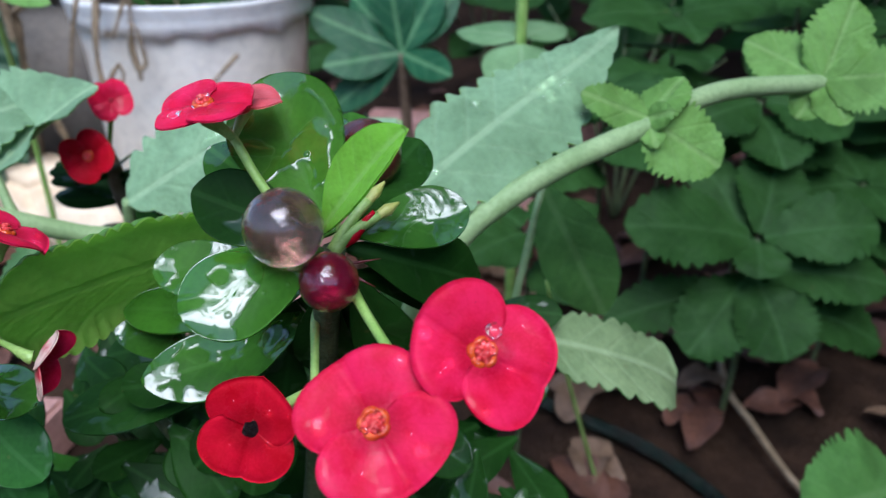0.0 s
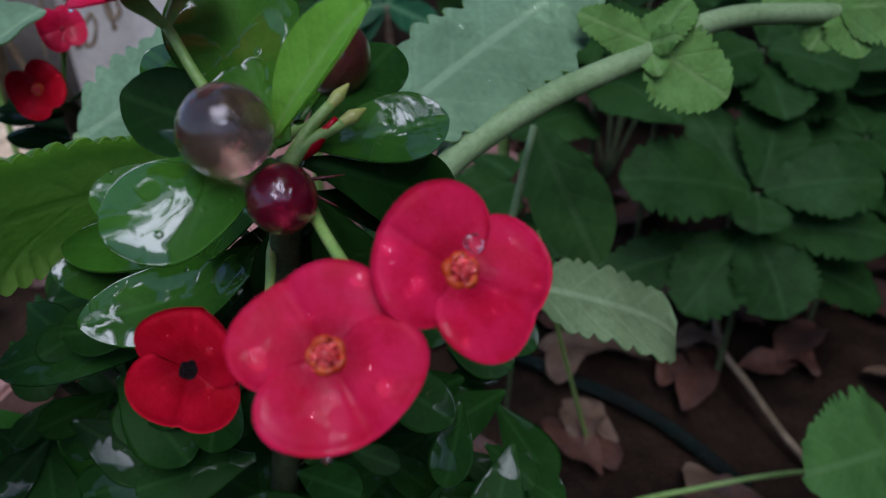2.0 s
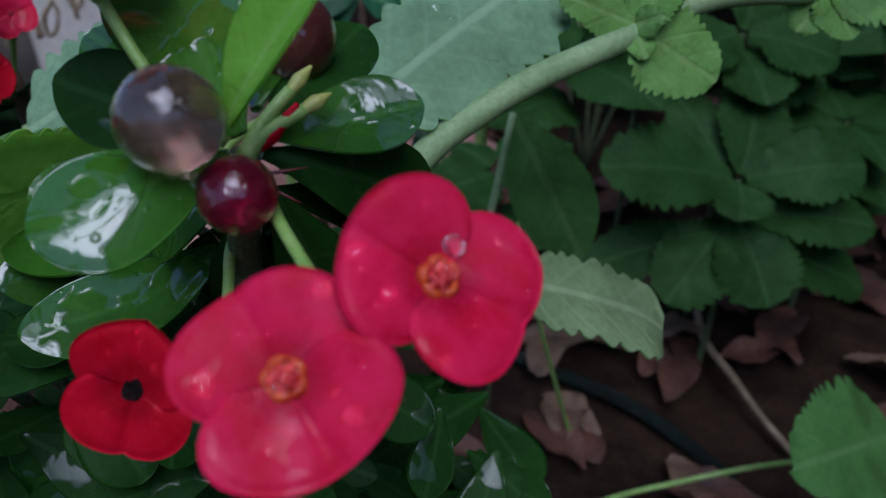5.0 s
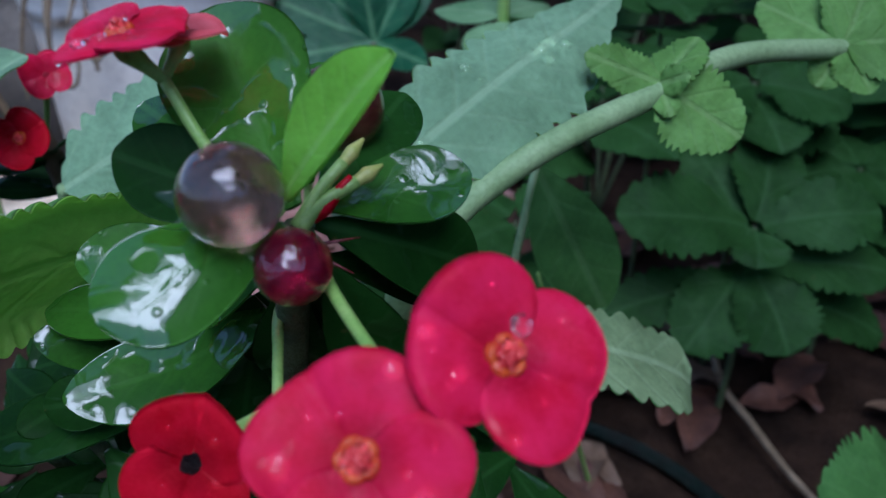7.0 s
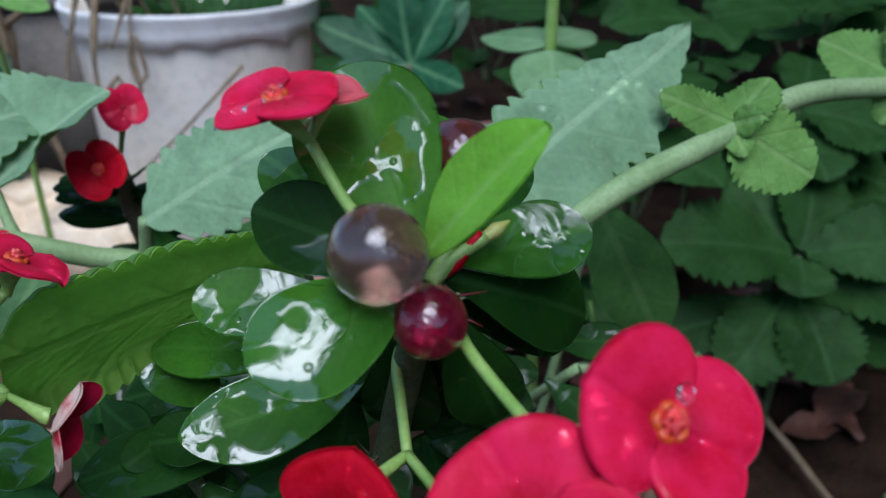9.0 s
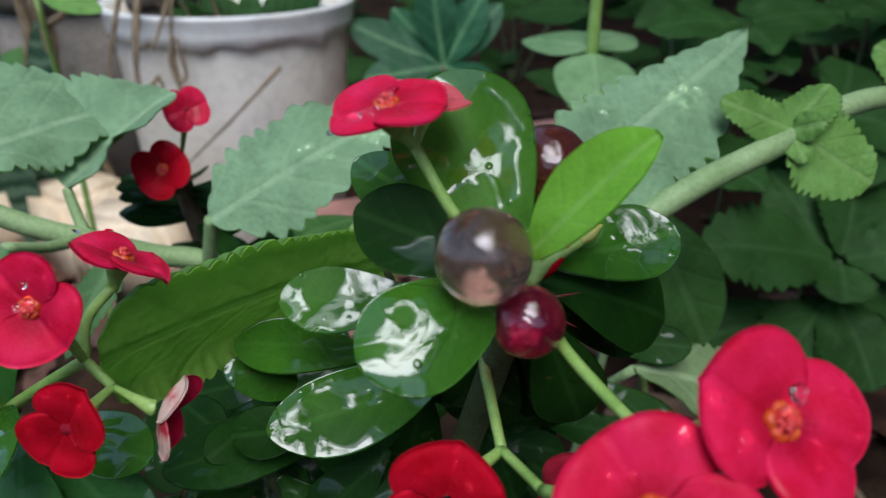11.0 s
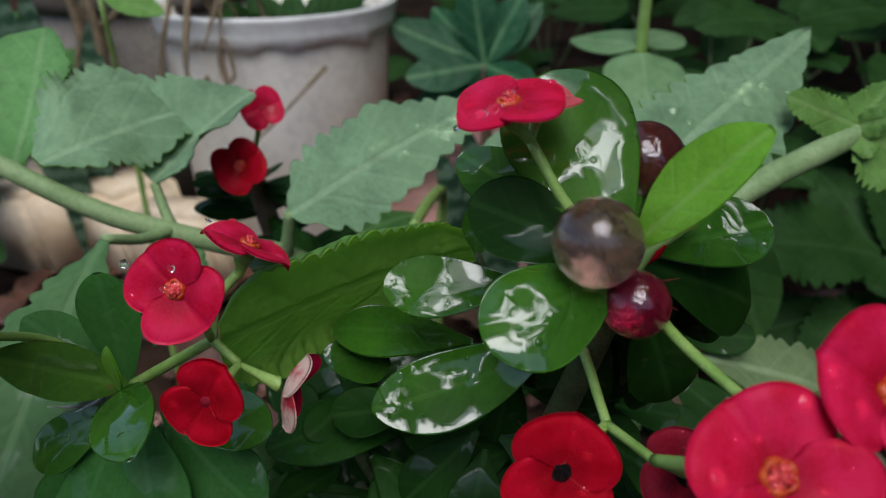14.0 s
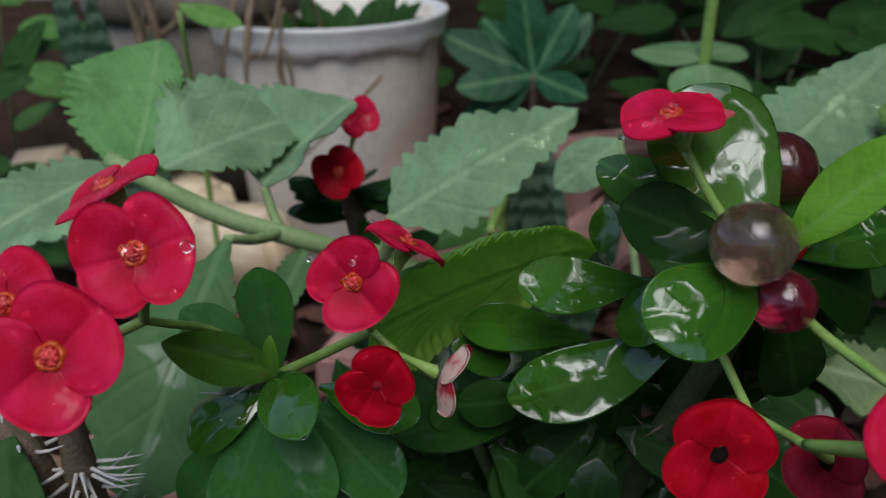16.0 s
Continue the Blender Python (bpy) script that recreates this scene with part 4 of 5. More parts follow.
flower(second, (-0.1025, 0.1645, 0.3048), (0.93, -0.08, -0.33), (0.3, 0.3, 0.9), 0.0088, FORK_E, PINK, "cup", "fading half-closed flower with pale backs", cup=0.6, long=1.15, back=FADED, drops=1)

# ---- third cluster at the edge ----
third = thing("crown_of_thorns", (-0.21, 0.20, GROUND_Z), "crown of thorns branch with large pink-red flowers and pale spines", "plant")
STEM3 = [(-0.205, 0.19, GROUND_Z - 0.01), (-0.215, 0.18, 0.10), (-0.212, 0.162, 0.24), (-0.222, 0.165, 0.29)]
tube(third, STEM3, [0.008, 0.0075, 0.007, 0.005], THORNY, "stem", "grey-brown thorny stem")
spines(third, STEM3[2:] + [(-0.225, 0.165, 0.30)], 34, 0.012, SPINE, 5, 0.006)
spines(third, STEM3[1:], 46, 0.013, SPINE, 15, 0.006)
STEM3B = [(-0.214, 0.176, 0.17), (-0.205, 0.166, 0.250), (-0.200, 0.161, 0.304)]
tube(third, STEM3B, [0.0065, 0.006, 0.0022], THORNY, "branch", "grey-brown thorny branch")
spines(third, [(-0.214, 0.176, 0.17), (-0.205, 0.166, 0.250), (-0.203, 0.164, 0.275)], 60, 0.013, SPINE, 25, 0.005)
FORK_F = (-0.1770, 0.1660, 0.3170)
tube(third, [(-0.222, 0.165, 0.288), (-0.20, 0.166, 0.305), FORK_F], [0.00185, 0.00151, 0.00134], STALK, "flower_stalk")
tube(third, [FORK_F, (-0.1735, 0.172, 0.3125), (-0.1685, 0.185, 0.3030), (-0.1585, 0.1915, 0.2900)], [0.00118, 0.00118, 0.00109], STALK, "flower_stalk")
flower(third, (-0.1623, 0.1410, 0.3477), (0.12, -0.86, 0.48), (0.9, 0.1, 0.3), 0.0135, FORK_F)
flower(third, (-0.1740, 0.1560, 0.3565), (-0.40, -0.12, 0.90), (1, 0, 0.45), 0.0128, FORK_F, cup=0.04)
flower(third, (-0.1748, 0.1248, 0.3331), (0.2, -0.85, 0.5), (0.7, 0.2, 0.7), 0.0150, (-0.20, 0.16, 0.305))
flower(third, (-0.1890, 0.1356, 0.3382), (-0.1, -0.8, 0.6), (0.9, 0.1, 0.3), 0.0130, (-0.20, 0.16, 0.305))
leaf(third, (-0.222, 0.165, 0.285), (-0.2050, 0.1350, 0.2600), 0.0200, (0.1, -0.8, 0.6), SHADE, arch=0.08)
leaf(third, (-0.222, 0.168, 0.285), (-0.2350, 0.1400, 0.2750), 0.0200, (-0.1, -0.8, 0.6), SHADED, arch=0.08)

# ---- far branch with two flowers ----
far = thing("crown_of_thorns", (-0.155, 0.42, GROUND_Z), "small crown of thorns with two red flowers and dark leaves", "plant")
STEM4 = [(-0.15, 0.43, GROUND_Z - 0.01), (-0.145, 0.41, 0.12), (-0.165, 0.385, 0.24), (-0.170, 0.375, 0.285)]
tube(far, STEM4, [0.007, 0.006, 0.006, 0.004], THORNY, "stem", "dark thorny stem")
spines(far, STEM4, 20, 0.01, RED_SPINE, 21, 0.005)
flower(far, (-0.1666, 0.3491, 0.2912), (0.05, -0.92, 0.38), (0.8, 0, 0.6), 0.0132, (-0.168, 0.372, 0.278), RED, "stamens")
flower(far, (-0.1590, 0.3680, 0.3125), (0.35, -0.82, 0.4), (0.9, 0.3, 0.3), 0.0108, (-0.168, 0.376, 0.285), PINK, "cup")
rng = random.Random(5)
for k in range(64):
    t = rng.uniform(0.15, 0.95)
    p = spline(STEM4, 10)[int(t * 29)]
    g = rng.uniform(0, 6.28)
    d = Vector((math.cos(g), math.sin(g) * 0.7 - 0.2, rng.uniform(-0.25, 0.5))).normalized()
    size = rng.uniform(0.025, 0.045)
    leaf(far, p, p + d * size, size * 0.36, (0, -0.5, 0.9), SHADED, nu=14, nv=6)

# ---- the sprawling felted herb ----
herb = thing("indian_borage", (0.0, 0.34, GROUND_Z), "sprawling Indian borage with thick pale stems and scalloped grey-green leaves", "plant")
STEM_R = [(0.02, 0.36, GROUND_Z - 0.01), (-0.01, 0.31, 0.12), (-0.012, 0.272, 0.25), (0.0056, 0.2688, 0.2869), (0.0253, 0.2792, 0.3000), (0.0480, 0.2910, 0.3094), (0.0783, 0.3107, 0.3156), (0.1002, 0.3261, 0.3217), (0.1315, 0.3487, 0.3233), (0.1824, 0.3759, 0.3185), (0.2300, 0.4000, 0.3150)]
tube(herb, STEM_R, [0.006, 0.006, 0.0054, 0.0048, 0.0046, 0.0046, 0.0046, 0.0046, 0.0046, 0.0044, 0.004], FUZZY, "stem", "thick pale green felted stem", seg=16)
STEM_L = [(-0.03, 0.36, GROUND_Z - 0.01), (-0.06, 0.35, 0.10), (-0.10, 0.338, 0.22), (-0.1403, 0.3250, 0.2570), (-0.1624, 0.3180, 0.2655), (-0.1842, 0.3082, 0.2767), (-0.2051, 0.3000, 0.2878), (-0.2260, 0.2961, 0.3005), (-0.250, 0.296, 0.315)]
tube(herb, STEM_L, [0.0055, 0.0052, 0.0048, 0.0046, 0.0044, 0.0043, 0.0042, 0.004, 0.0036], FUZZY, "stem", "thick pale green felted stem", seg=16)
TOOTHED = dict(outline=ROUND, teeth=12, bite=0.24, wave=0.05, thick=0.0016, nv=14)
POINTED = dict(outline=OVATE, teeth=12, bite=0.27, wave=0.05, thick=0.0016, nv=14)


def petiole(plant, a, b, r=0.0022):
    a, b = Vector(a), Vector(b)
    tube(plant, [a, a.lerp(b, 0.5) + Vector((0, 0, -0.002)), b], [r * 1.25, r, r * 0.9], FUZZY, "petiole")


# left side leaves
leaf(herb, (-0.0250, 0.4290, 0.2830), (-0.0600, 0.4220, 0.2570), 0.0300, (-0.1, -0.75, 0.65), FELT, outline=ELLIPTIC, arch=0.04)
petiole(herb, (-0.0120, 0.3900, 0.2000), (-0.0250, 0.4290, 0.2830))
petiole(herb, (-0.1430, 0.3225, 0.2600), (-0.1365, 0.3130, 0.2840), 0.0028)
FELT_A = leaf(herb, (-0.1365, 0.3125, 0.2825), (-0.0560, 0.3500, 0.3195), 0.0520, (0.05, -0.64, 0.75), FELT, back=UNDER, **{**POINTED, "arch": 0.06, "fold": -0.12, "ragged": 0.08, "curl": 0.05, "lop": 0.78})
petiole(herb, (-0.1842, 0.3082, 0.2767), (-0.1925, 0.3160, 0.2955))
leaf(herb, (-0.1925, 0.3160, 0.2955), (-0.1570, 0.3520, 0.3240), 0.0660, (-0.42, -0.55, 0.72), FELT, back=MID, **{**TOOTHED, "fold": 0.40, "arch": 0.04, "lop": 0.45})
leaf(herb, (-0.2275, 0.2970, 0.3100), (-0.1835, 0.3480, 0.3180), 0.0880, (-0.12, -0.76, 0.64), FELT, back=UNDER, **{**TOOTHED, "outline": BLUNT, "arch": 0.05, "teeth": 14, "fold": -0.08, "lop": 0.4})
leaf(herb, (-0.2483, 0.3120, 0.3030), (-0.2485, 0.3600, 0.3505), 0.0740, (0.0, -0.80, 0.60), FRESH_FELT, back=UNDER, **{**TOOTHED, "arch": -0.03, "teeth": 15, "cup": 0.12, "outline": BLUNT, "lop": 0.4, "bite": 0.18})
leaf(herb, (-0.2500, 0.3000, 0.3080), (-0.2960, 0.2500, 0.2880), 0.0480, (-0.1, -0.55, 0.8), FELT, **{**POINTED, "arch": 0.05})
leaf(herb, (-0.0568, 0.2503, 0.2990), (-0.1235, 0.1840, 0.3040), 0.0450, (-0.35, 0.9, 0.27), THIN_FELT, label="large scalloped leaf showing its green underside", back=UNDER, **{**TOOTHED, "arch": 0.05, "cup": 0.1, "bite": 0.12, "wave": 0.06, "roll": 0.30, "teeth": 19, "outline": BROAD})
leaf(herb, (-0.1946, 0.2700, 0.2912), (-0.2083, 0.1900, 0.2340), 0.0450, (0.15, -0.75, 0.6), HANGING, **{**POINTED, "arch": 0.06, "outline": OBOVATE, "wave": 0.09, "ragged": 0.08})
petiole(herb, (-0.1850, 0.3080, 0.2780), (-0.1946, 0.2710, 0.2912))
leaf(herb, (-0.1750, 0.3100, 0.2690), (-0.1900, 0.2820, 0.2380), 0.0150, (0.1, -0.8, 0.5), HANGING, **{**POINTED, "arch": 0.05})

# right side leaves
FELT_B = leaf(herb, (-0.0130, 0.2670, 0.3060), (0.0770, 0.3640, 0.3410), 0.0420, (0.12, -0.62, 0.77), FELT, label="large wet grey-green scalloped leaf", back=UNDER, **{**POINTED, "fold": -0.22, "arch": 0.05, "outline": OVATE, "ragged": 0.09, "curl": 0.06, "teeth": 13, "lop": 1.25})
A = Vector((0.0844, 0.3135, 0.3205))
leaf(herb, A, (0.1155, 0.3080, 0.3015), 0.0330, (0.1, -0.85, 0.5), SHOOT, **TOOTHED)
leaf(herb, A, (0.0560, 0.3124, 0.3320), 0.0180, (-0.1, -0.7, 0.7), SHOOT, **TOOTHED)
leaf(herb, A, (0.1010, 0.3260, 0.3345), 0.0200, (-0.35, -0.4, 0.85), SHOOT, **TOOTHED)
leaf(herb, A, (0.0870, 0.3040, 0.3110), 0.0110, (0.0, -0.9, 0.4), SHOOT, **TOOTHED)
leaf(herb, A, (0.0930, 0.3060, 0.3260), 0.0110, (0.0, -0.8, 0.5), SHOOT, **TOOTHED)
B = Vector((0.1830, 0.3740, 0.3210))
leaf(herb, B, (0.1500, 0.3950, 0.3350), 0.0330, (-0.1, -0.7, 0.7), SHOOT, **TOOTHED)
leaf(herb, B, (0.2000, 0.3950, 0.3560), 0.0330, (0.0, -0.85, 0.5), SHOOT, **TOOTHED)
leaf(herb, B, (0.2230, 0.3700, 0.3250), 0.0350, (0.1, -0.75, 0.6), SHOOT, **TOOTHED)
leaf(herb, B, (0.1930, 0.3620, 0.3020), 0.0230, (0.1, -0.85, 0.5), SHOOT, **TOOTHED)
leaf(herb, B, (0.1700, 0.3660, 0.3040), 0.0200, (-0.1, -0.85, 0.5), SHOOT, **TOOTHED)
leaf(herb, (0.0526, 0.3846, 0.2620), (0.0923, 0.3833, 0.1830), 0.0420, (-0.25, -0.72, 0.62), MID, outline=ELLIPTIC, arch=0.06, thick=0.0016)
leaf(herb, (0.0294, 0.285, 0.2335), (0.1118, 0.3, 0.1986), 0.0400, (0.12, -0.40, 0.90), PALE, label="pale old scalloped leaf", back=MID, **{**POINTED, "arch": 0.05, "wave": 0.07, "outline": BROAD, "bite": 0.22, "teeth": 11, "ragged": 0.07, "curl": -0.05})
petiole(herb, (-0.005, 0.32, 0.18), (0.0294, 0.285, 0.2335))
petiole(herb, (0.020, 0.36, 0.10), (0.0526, 0.3846, 0.2620))

# ---- clump of the same herb behind, its shade put into the green ----


def herb_clump(at, height, scale, seed, tiers, material=SHADE, turn=0.0):
    at = Vector(at)
    foot = Vector((at.x, at.y + 0.01, ground_height(at.x, at.y + 0.01)))
    h = thing("indian_borage", foot, "young Indian borage with scalloped leaves, green darkened for shade", "plant", "borage seedlings")
    tube(h, [foot - Vector((0, 0, 0.01)), foot.lerp(at, 0.5) + Vector((0.004, 0, 0)), at], [0.0024 * scale, 0.002 * scale, 0.0016 * scale], GREENBARK, "stem", seg=8)
    r = random.Random(seed)
    for k in range(tiers):
        p = at + Vector((0, 0, -0.028 * k * scale))
        for j in range(2 if k else 4):
            g = turn + (j * math.pi / (1 if k else 2)) + k * 1.57 + r.uniform(-0.25, 0.25)
            size = scale * (0.035 + 0.045 * (1 if k else (0.55 if j % 2 else 1.0))) * r.uniform(0.85, 1.1)
            d = Vector((math.cos(g), math.sin(g), r.uniform(-0.25, 0.2))).normalized()
            leaf(h, p + d * 0.006, p + d * size, size * r.uniform(0.62, 0.75), (d.x * -0.2, -0.35, 0.9), material, **{**POINTED, "arch": 0.06, "teeth": 12, "bite": 0.14})
    return h


def whorl(at, leaves, material, label):
    """A seedling whose leaves are given as (tip offset, width, face)."""
    at = Vector(at)
    foot = Vector((at.x + 0.005, at.y + 0.015, ground_height(at.x + 0.005, at.y + 0.015)))
    h = thing("indian_borage", foot, label, "plant", "borage seedlings")
    tube(h, [foot - Vector((0, 0, 0.01)), foot.lerp(at, 0.5) + Vector((0.004, 0, 0)), at], [0.0032, 0.003, 0.0024], GREENBARK, "stem", seg=8)
    for d, w, face, low in leaves:
        p = at - Vector((0, 0, low))
        leaf(h, p + Vector(d) * 0.06, p + Vector(d), w, face, material, **{**TOOTHED, "outline": BLUNT, "arch": 0.08, "teeth": 12, "bite": 0.24, "cup": 0.1})


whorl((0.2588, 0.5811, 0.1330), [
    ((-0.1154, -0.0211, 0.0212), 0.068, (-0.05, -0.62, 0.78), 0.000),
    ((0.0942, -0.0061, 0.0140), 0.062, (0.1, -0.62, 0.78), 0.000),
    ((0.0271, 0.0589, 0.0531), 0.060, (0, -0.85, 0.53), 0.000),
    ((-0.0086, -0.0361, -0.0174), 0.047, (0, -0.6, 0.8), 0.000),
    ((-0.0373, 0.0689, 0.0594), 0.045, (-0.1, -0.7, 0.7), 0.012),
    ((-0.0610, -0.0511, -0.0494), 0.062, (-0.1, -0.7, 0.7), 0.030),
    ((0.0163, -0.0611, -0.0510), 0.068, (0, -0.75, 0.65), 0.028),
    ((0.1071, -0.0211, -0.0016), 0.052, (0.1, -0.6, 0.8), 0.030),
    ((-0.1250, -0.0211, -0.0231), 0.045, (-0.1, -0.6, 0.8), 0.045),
    ((0.1215, -0.0111, -0.0464), 0.052, (0.1, -0.6, 0.8), 0.050)], SHADE, "young Indian borage with a whorl of scalloped leaves, green darkened for shade")
whorl((0.2750, 0.665, 0.225), [((-0.06, -0.03, -0.01), 0.06, (-0.1, -0.6, 0.8), 0), ((0.07, -0.03, -0.015), 0.065, (0.1, -0.6, 0.8), 0), ((0.005, -0.06, -0.03), 0.06, (0, -0.6, 0.8), 0.01), ((0.03, 0.06, 0.03), 0.05, (0, -0.6, 0.8), 0), ((-0.07, 0.02, 0.0), 0.06, (-0.1, -0.6, 0.8), 0.04), ((0.08, 0.0, 0.0), 0.06, (0.1, -0.6, 0.8), 0.04)], SHADE, "borage seedling with broad leaves, green darkened for shade")
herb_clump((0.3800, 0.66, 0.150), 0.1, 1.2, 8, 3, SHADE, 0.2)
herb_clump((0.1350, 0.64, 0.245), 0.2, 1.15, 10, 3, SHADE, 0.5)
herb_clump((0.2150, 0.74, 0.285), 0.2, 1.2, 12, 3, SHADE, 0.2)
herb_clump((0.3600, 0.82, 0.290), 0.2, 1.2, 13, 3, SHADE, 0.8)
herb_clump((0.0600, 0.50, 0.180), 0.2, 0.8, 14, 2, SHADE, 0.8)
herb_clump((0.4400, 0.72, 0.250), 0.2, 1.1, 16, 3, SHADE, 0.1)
nearclump = thing("indian_borage", (0.26, 0.36, GROUND_Z), "single scalloped bright green borage leaf low down", "plant", "borage seedlings")
leaf(nearclump, (0.2950, 0.3800, 0.0570), (0.2035, 0.3275, 0.0850), 0.0720, (0.0, -0.65, 0.75), MID, **{**TOOTHED, "teeth": 17, "arch": 0.05})
tube(nearclump, [(0.30, 0.40, GROUND_Z - 0.005), (0.31, 0.40, 0.015), (0.295, 0.38, 0.057)], [0.003, 0.003, 0.0025], FUZZY, "stem")

# ---- pale opposite-leaved stem ----
pale = thing("garden_weed", (0.062, 0.62, GROUND_Z), "upright green weed with opposite pale leaves", "plant")
tube(pale, [(0.062, 0.62, GROUND_Z - 0.01), (0.060, 0.615, 0.15), (0.0597, 0.6129, 0.286), (0.062, 0.612, 0.45)], [0.005, 0.0048, 0.0045, 0.004], STALK, "stem", "plain green stem", seg=12)
leaf(pale, (0.0590, 0.6120, 0.2900), (0.0120, 0.6550, 0.2870), 0.0420, (0.0, -0.35, 0.93), WEED, outline=OVATE, arch=0.03)
leaf(pale, (0.0610, 0.6150, 0.2900), (0.1000, 0.6700, 0.2880), 0.0420, (0.0, -0.35, 0.93), WEED, outline=OVATE, arch=0.03)
leaf(pale, (0.0597, 0.6100, 0.2860), (0.0550, 0.5350, 0.2500), 0.0600, (0.0, -0.6, 0.8), WEED, outline=OVATE, arch=0.04)

# ---- rosette shrub in the distance ----
ros = thing("rosette_shrub", (-0.055, 1.04, GROUND_Z), "low shrub with a rosette of blue-green oblong leaves", "plant")
RC = Vector((-0.0546, 1.0400, 0.180))
tube(ros, [(-0.055, 1.06, GROUND_Z - 0.01), (-0.05, 1.06, 0.05), RC], [0.009, 0.008, 0.006], THORNY, "stem")
for dx, dy, dz, w in ((-0.125, 0.02, 0.050, 0.060), (-0.10, -0.03, -0.01, 0.055), (-0.02, 0.03, 0.125, 0.055), (0.05, 0.03, 0.085, 0.055), (0.075, 0.05, 0.070, 0.05), (0.065, -0.06, -0.015, 0.045), (-0.10, -0.02, -0.075, 0.05), (0.02, 0.1, 0.05, 0.05), (-0.07, 0.08, 0.06, 0.05)):
    leaf(ros, RC, RC + Vector((dx, dy, dz)), w, (-dx * 2, -0.75, 0.6), FAR_LEAF, outline=ELLIPTIC, thick=0.002)

# ---- stones, litter and twigs ----


def stone_block(at, size, turn):
    bm = bmesh.new()
    bmesh.ops.create_cube(bm, size=1.0)
    for v in bm.verts:
        v.co = Vector((v.co.x * size[0] * (1 - 0.12 * v.co.z), v.co.y * size[1] * (1 - 0.1 * v.co.z), v.co.z * size[2]))
    bmesh.ops.bevel(bm, geom=bm.edges[:], offset=0.012, segments=4, affect="EDGES")
    for v in bm.verts:
        v.co += Vector((1, 1, 1)) * 0.004 * noise.noise(v.co * 14)
    me = bpy.data.meshes.new("stone_block")
    bm.to_mesh(me)
    bm.free()
    me.polygons.foreach_set("use_smooth", [True] * len(me.polygons))
    ob = part("stone_block", me, TAN, None, pose(*at, 3, -4, turn))
    tagged(ob, "smooth tan stone block lying in front of the bucket", "stone", "tan stones")


stone_block((-0.644, 0.958, 0.000), (0.14, 0.12, 0.118), -27)
stone_block((-0.505, 0.935, 0.000), (0.11, 0.10, 0.125), -38)
stone_block((-0.410, 0.862, 0.000), (0.12, 0.07, 0.118), -10)
stone_block((-0.760, 1.045, 0.002), (0.10, 0.09, 0.125), 20)


def dead_leaf(x, y, size, turn, lift, material, seed, label):
    r = random.Random(seed)
    z = ground_height(x, y) + 0.006 + lift
    b = blade("dead_leaf", size, size * r.uniform(0.4, 0.6), ELLIPTIC, 16, 8, 0.25, r.uniform(0.02, 0.12), r.uniform(-0.3, 0.3), 0.05, 0.0008, 0, 0, 0.12, seed)
    ob = part("dead_leaf", b, material, None, pose(x, y, z, r.uniform(-12, 12), r.uniform(-8, 8), turn))
    tagged(ob, label, "dead leaf", "leaf litter")


rng = random.Random(77)
for k in range(260):
    x, y = rng.uniform(-0.7, 0.75), (rng.uniform(0.28, 1.0) if k % 2 else rng.uniform(0.7, 1.9))
    tan = rng.random() < 0.2
    dead_leaf(x, y, rng.uniform(0.05, 0.11), rng.uniform(0, 360), rng.uniform(0, 0.012), DEAD_PALE if tan else DEAD, 100 + k, "curled dry tan leaf on the soil" if tan else "damp brown dead leaf on the soil")


def strand(name, pts, radii, material, label, cat, seg=10):
    ob = part(name, tube_mesh(name, [Vector(p) - Vector(pts[0]) for p in pts], radii, seg), material, None, Matrix.Translation(pts[0]))
    tagged(ob, label, cat)


def tile_shard(at, size, turn):
    bm = bmesh.new()
    bmesh.ops.create_cube(bm, size=1.0)
    for v in bm.verts:
        v.co = Vector((v.co.x * size[0] * (1 + 0.15 * v.co.y), v.co.y * size[1], v.co.z * size[2]))
    bmesh.ops.bevel(bm, geom=bm.edges[:], offset=0.004, segments=2, affect="EDGES")
    me = bpy.data.meshes.new("brick")
    bm.to_mesh(me)
    bm.free()
    ob = part("brick", me, CLAY, None, pose(*at, 4, -3, turn))
    tagged(ob, "worn reddish clay brick lying on the soil", "brick", "clay bricks")


CLAY = plain_material("worn_clay", (0.42, 0.20, 0.16), (0.54, 0.30, 0.25), 20, 0.85, 0.6, 0.002, dirt=(0.22, 0.12, 0.09), dirt_scale=9)
tile_shard((-0.12, 0.96, -0.022), (0.22, 0.11, 0.07), 12)
tile_shard((-0.075, 1.115, -0.022), (0.22, 0.11, 0.07), 20)
tile_shard((-0.03, 1.27, -0.022), (0.22, 0.11, 0.07), -20)
tile_shard((-0.390, 0.530, -0.037), (0.11, 0.07, 0.05), -8)
tile_shard((0.02, 0.90, -0.026), (0.22, 0.11, 0.07), 55)
tile_shard((-0.19, 0.72, -0.030), (0.20, 0.11, 0.07), 75)
tile_shard((0.16, 1.32, -0.022), (0.22, 0.11, 0.07), 15)
def banded_material():
    m = Nodes("banded_strap_leaf")
    c = m.coords()
    sep = m.node("ShaderNodeSeparateXYZ")
    m.link(c, sep.inputs[0])
    band = m.math("PINGPONG", m.math("ADD", sep.outputs["X"], m.math("MULTIPLY", m.noise(c, 60, 4), 0.03)), 0.011)
    col = m.mix(m.ramp(band, 0.003, 0.008), (0.018, 0.05, 0.026), (0.10, 0.16, 0.10))
    m.put("Base Color", m.mix(m.ramp(m.noise(c, 25, 3), 0.4, 0.7, 0, 0.5), col, (0.03, 0.075, 0.035)))
    m.put("Roughness", 0.4)
    m.put("Specular IOR Level", 0.25)
    return m.mat


BANDED = banded_material()
STRAP = ((0, 0.5), (0.2, 0.8), (0.5, 1.0), (0.75, 0.9), (0.9, 0.6), (1, 0.05))


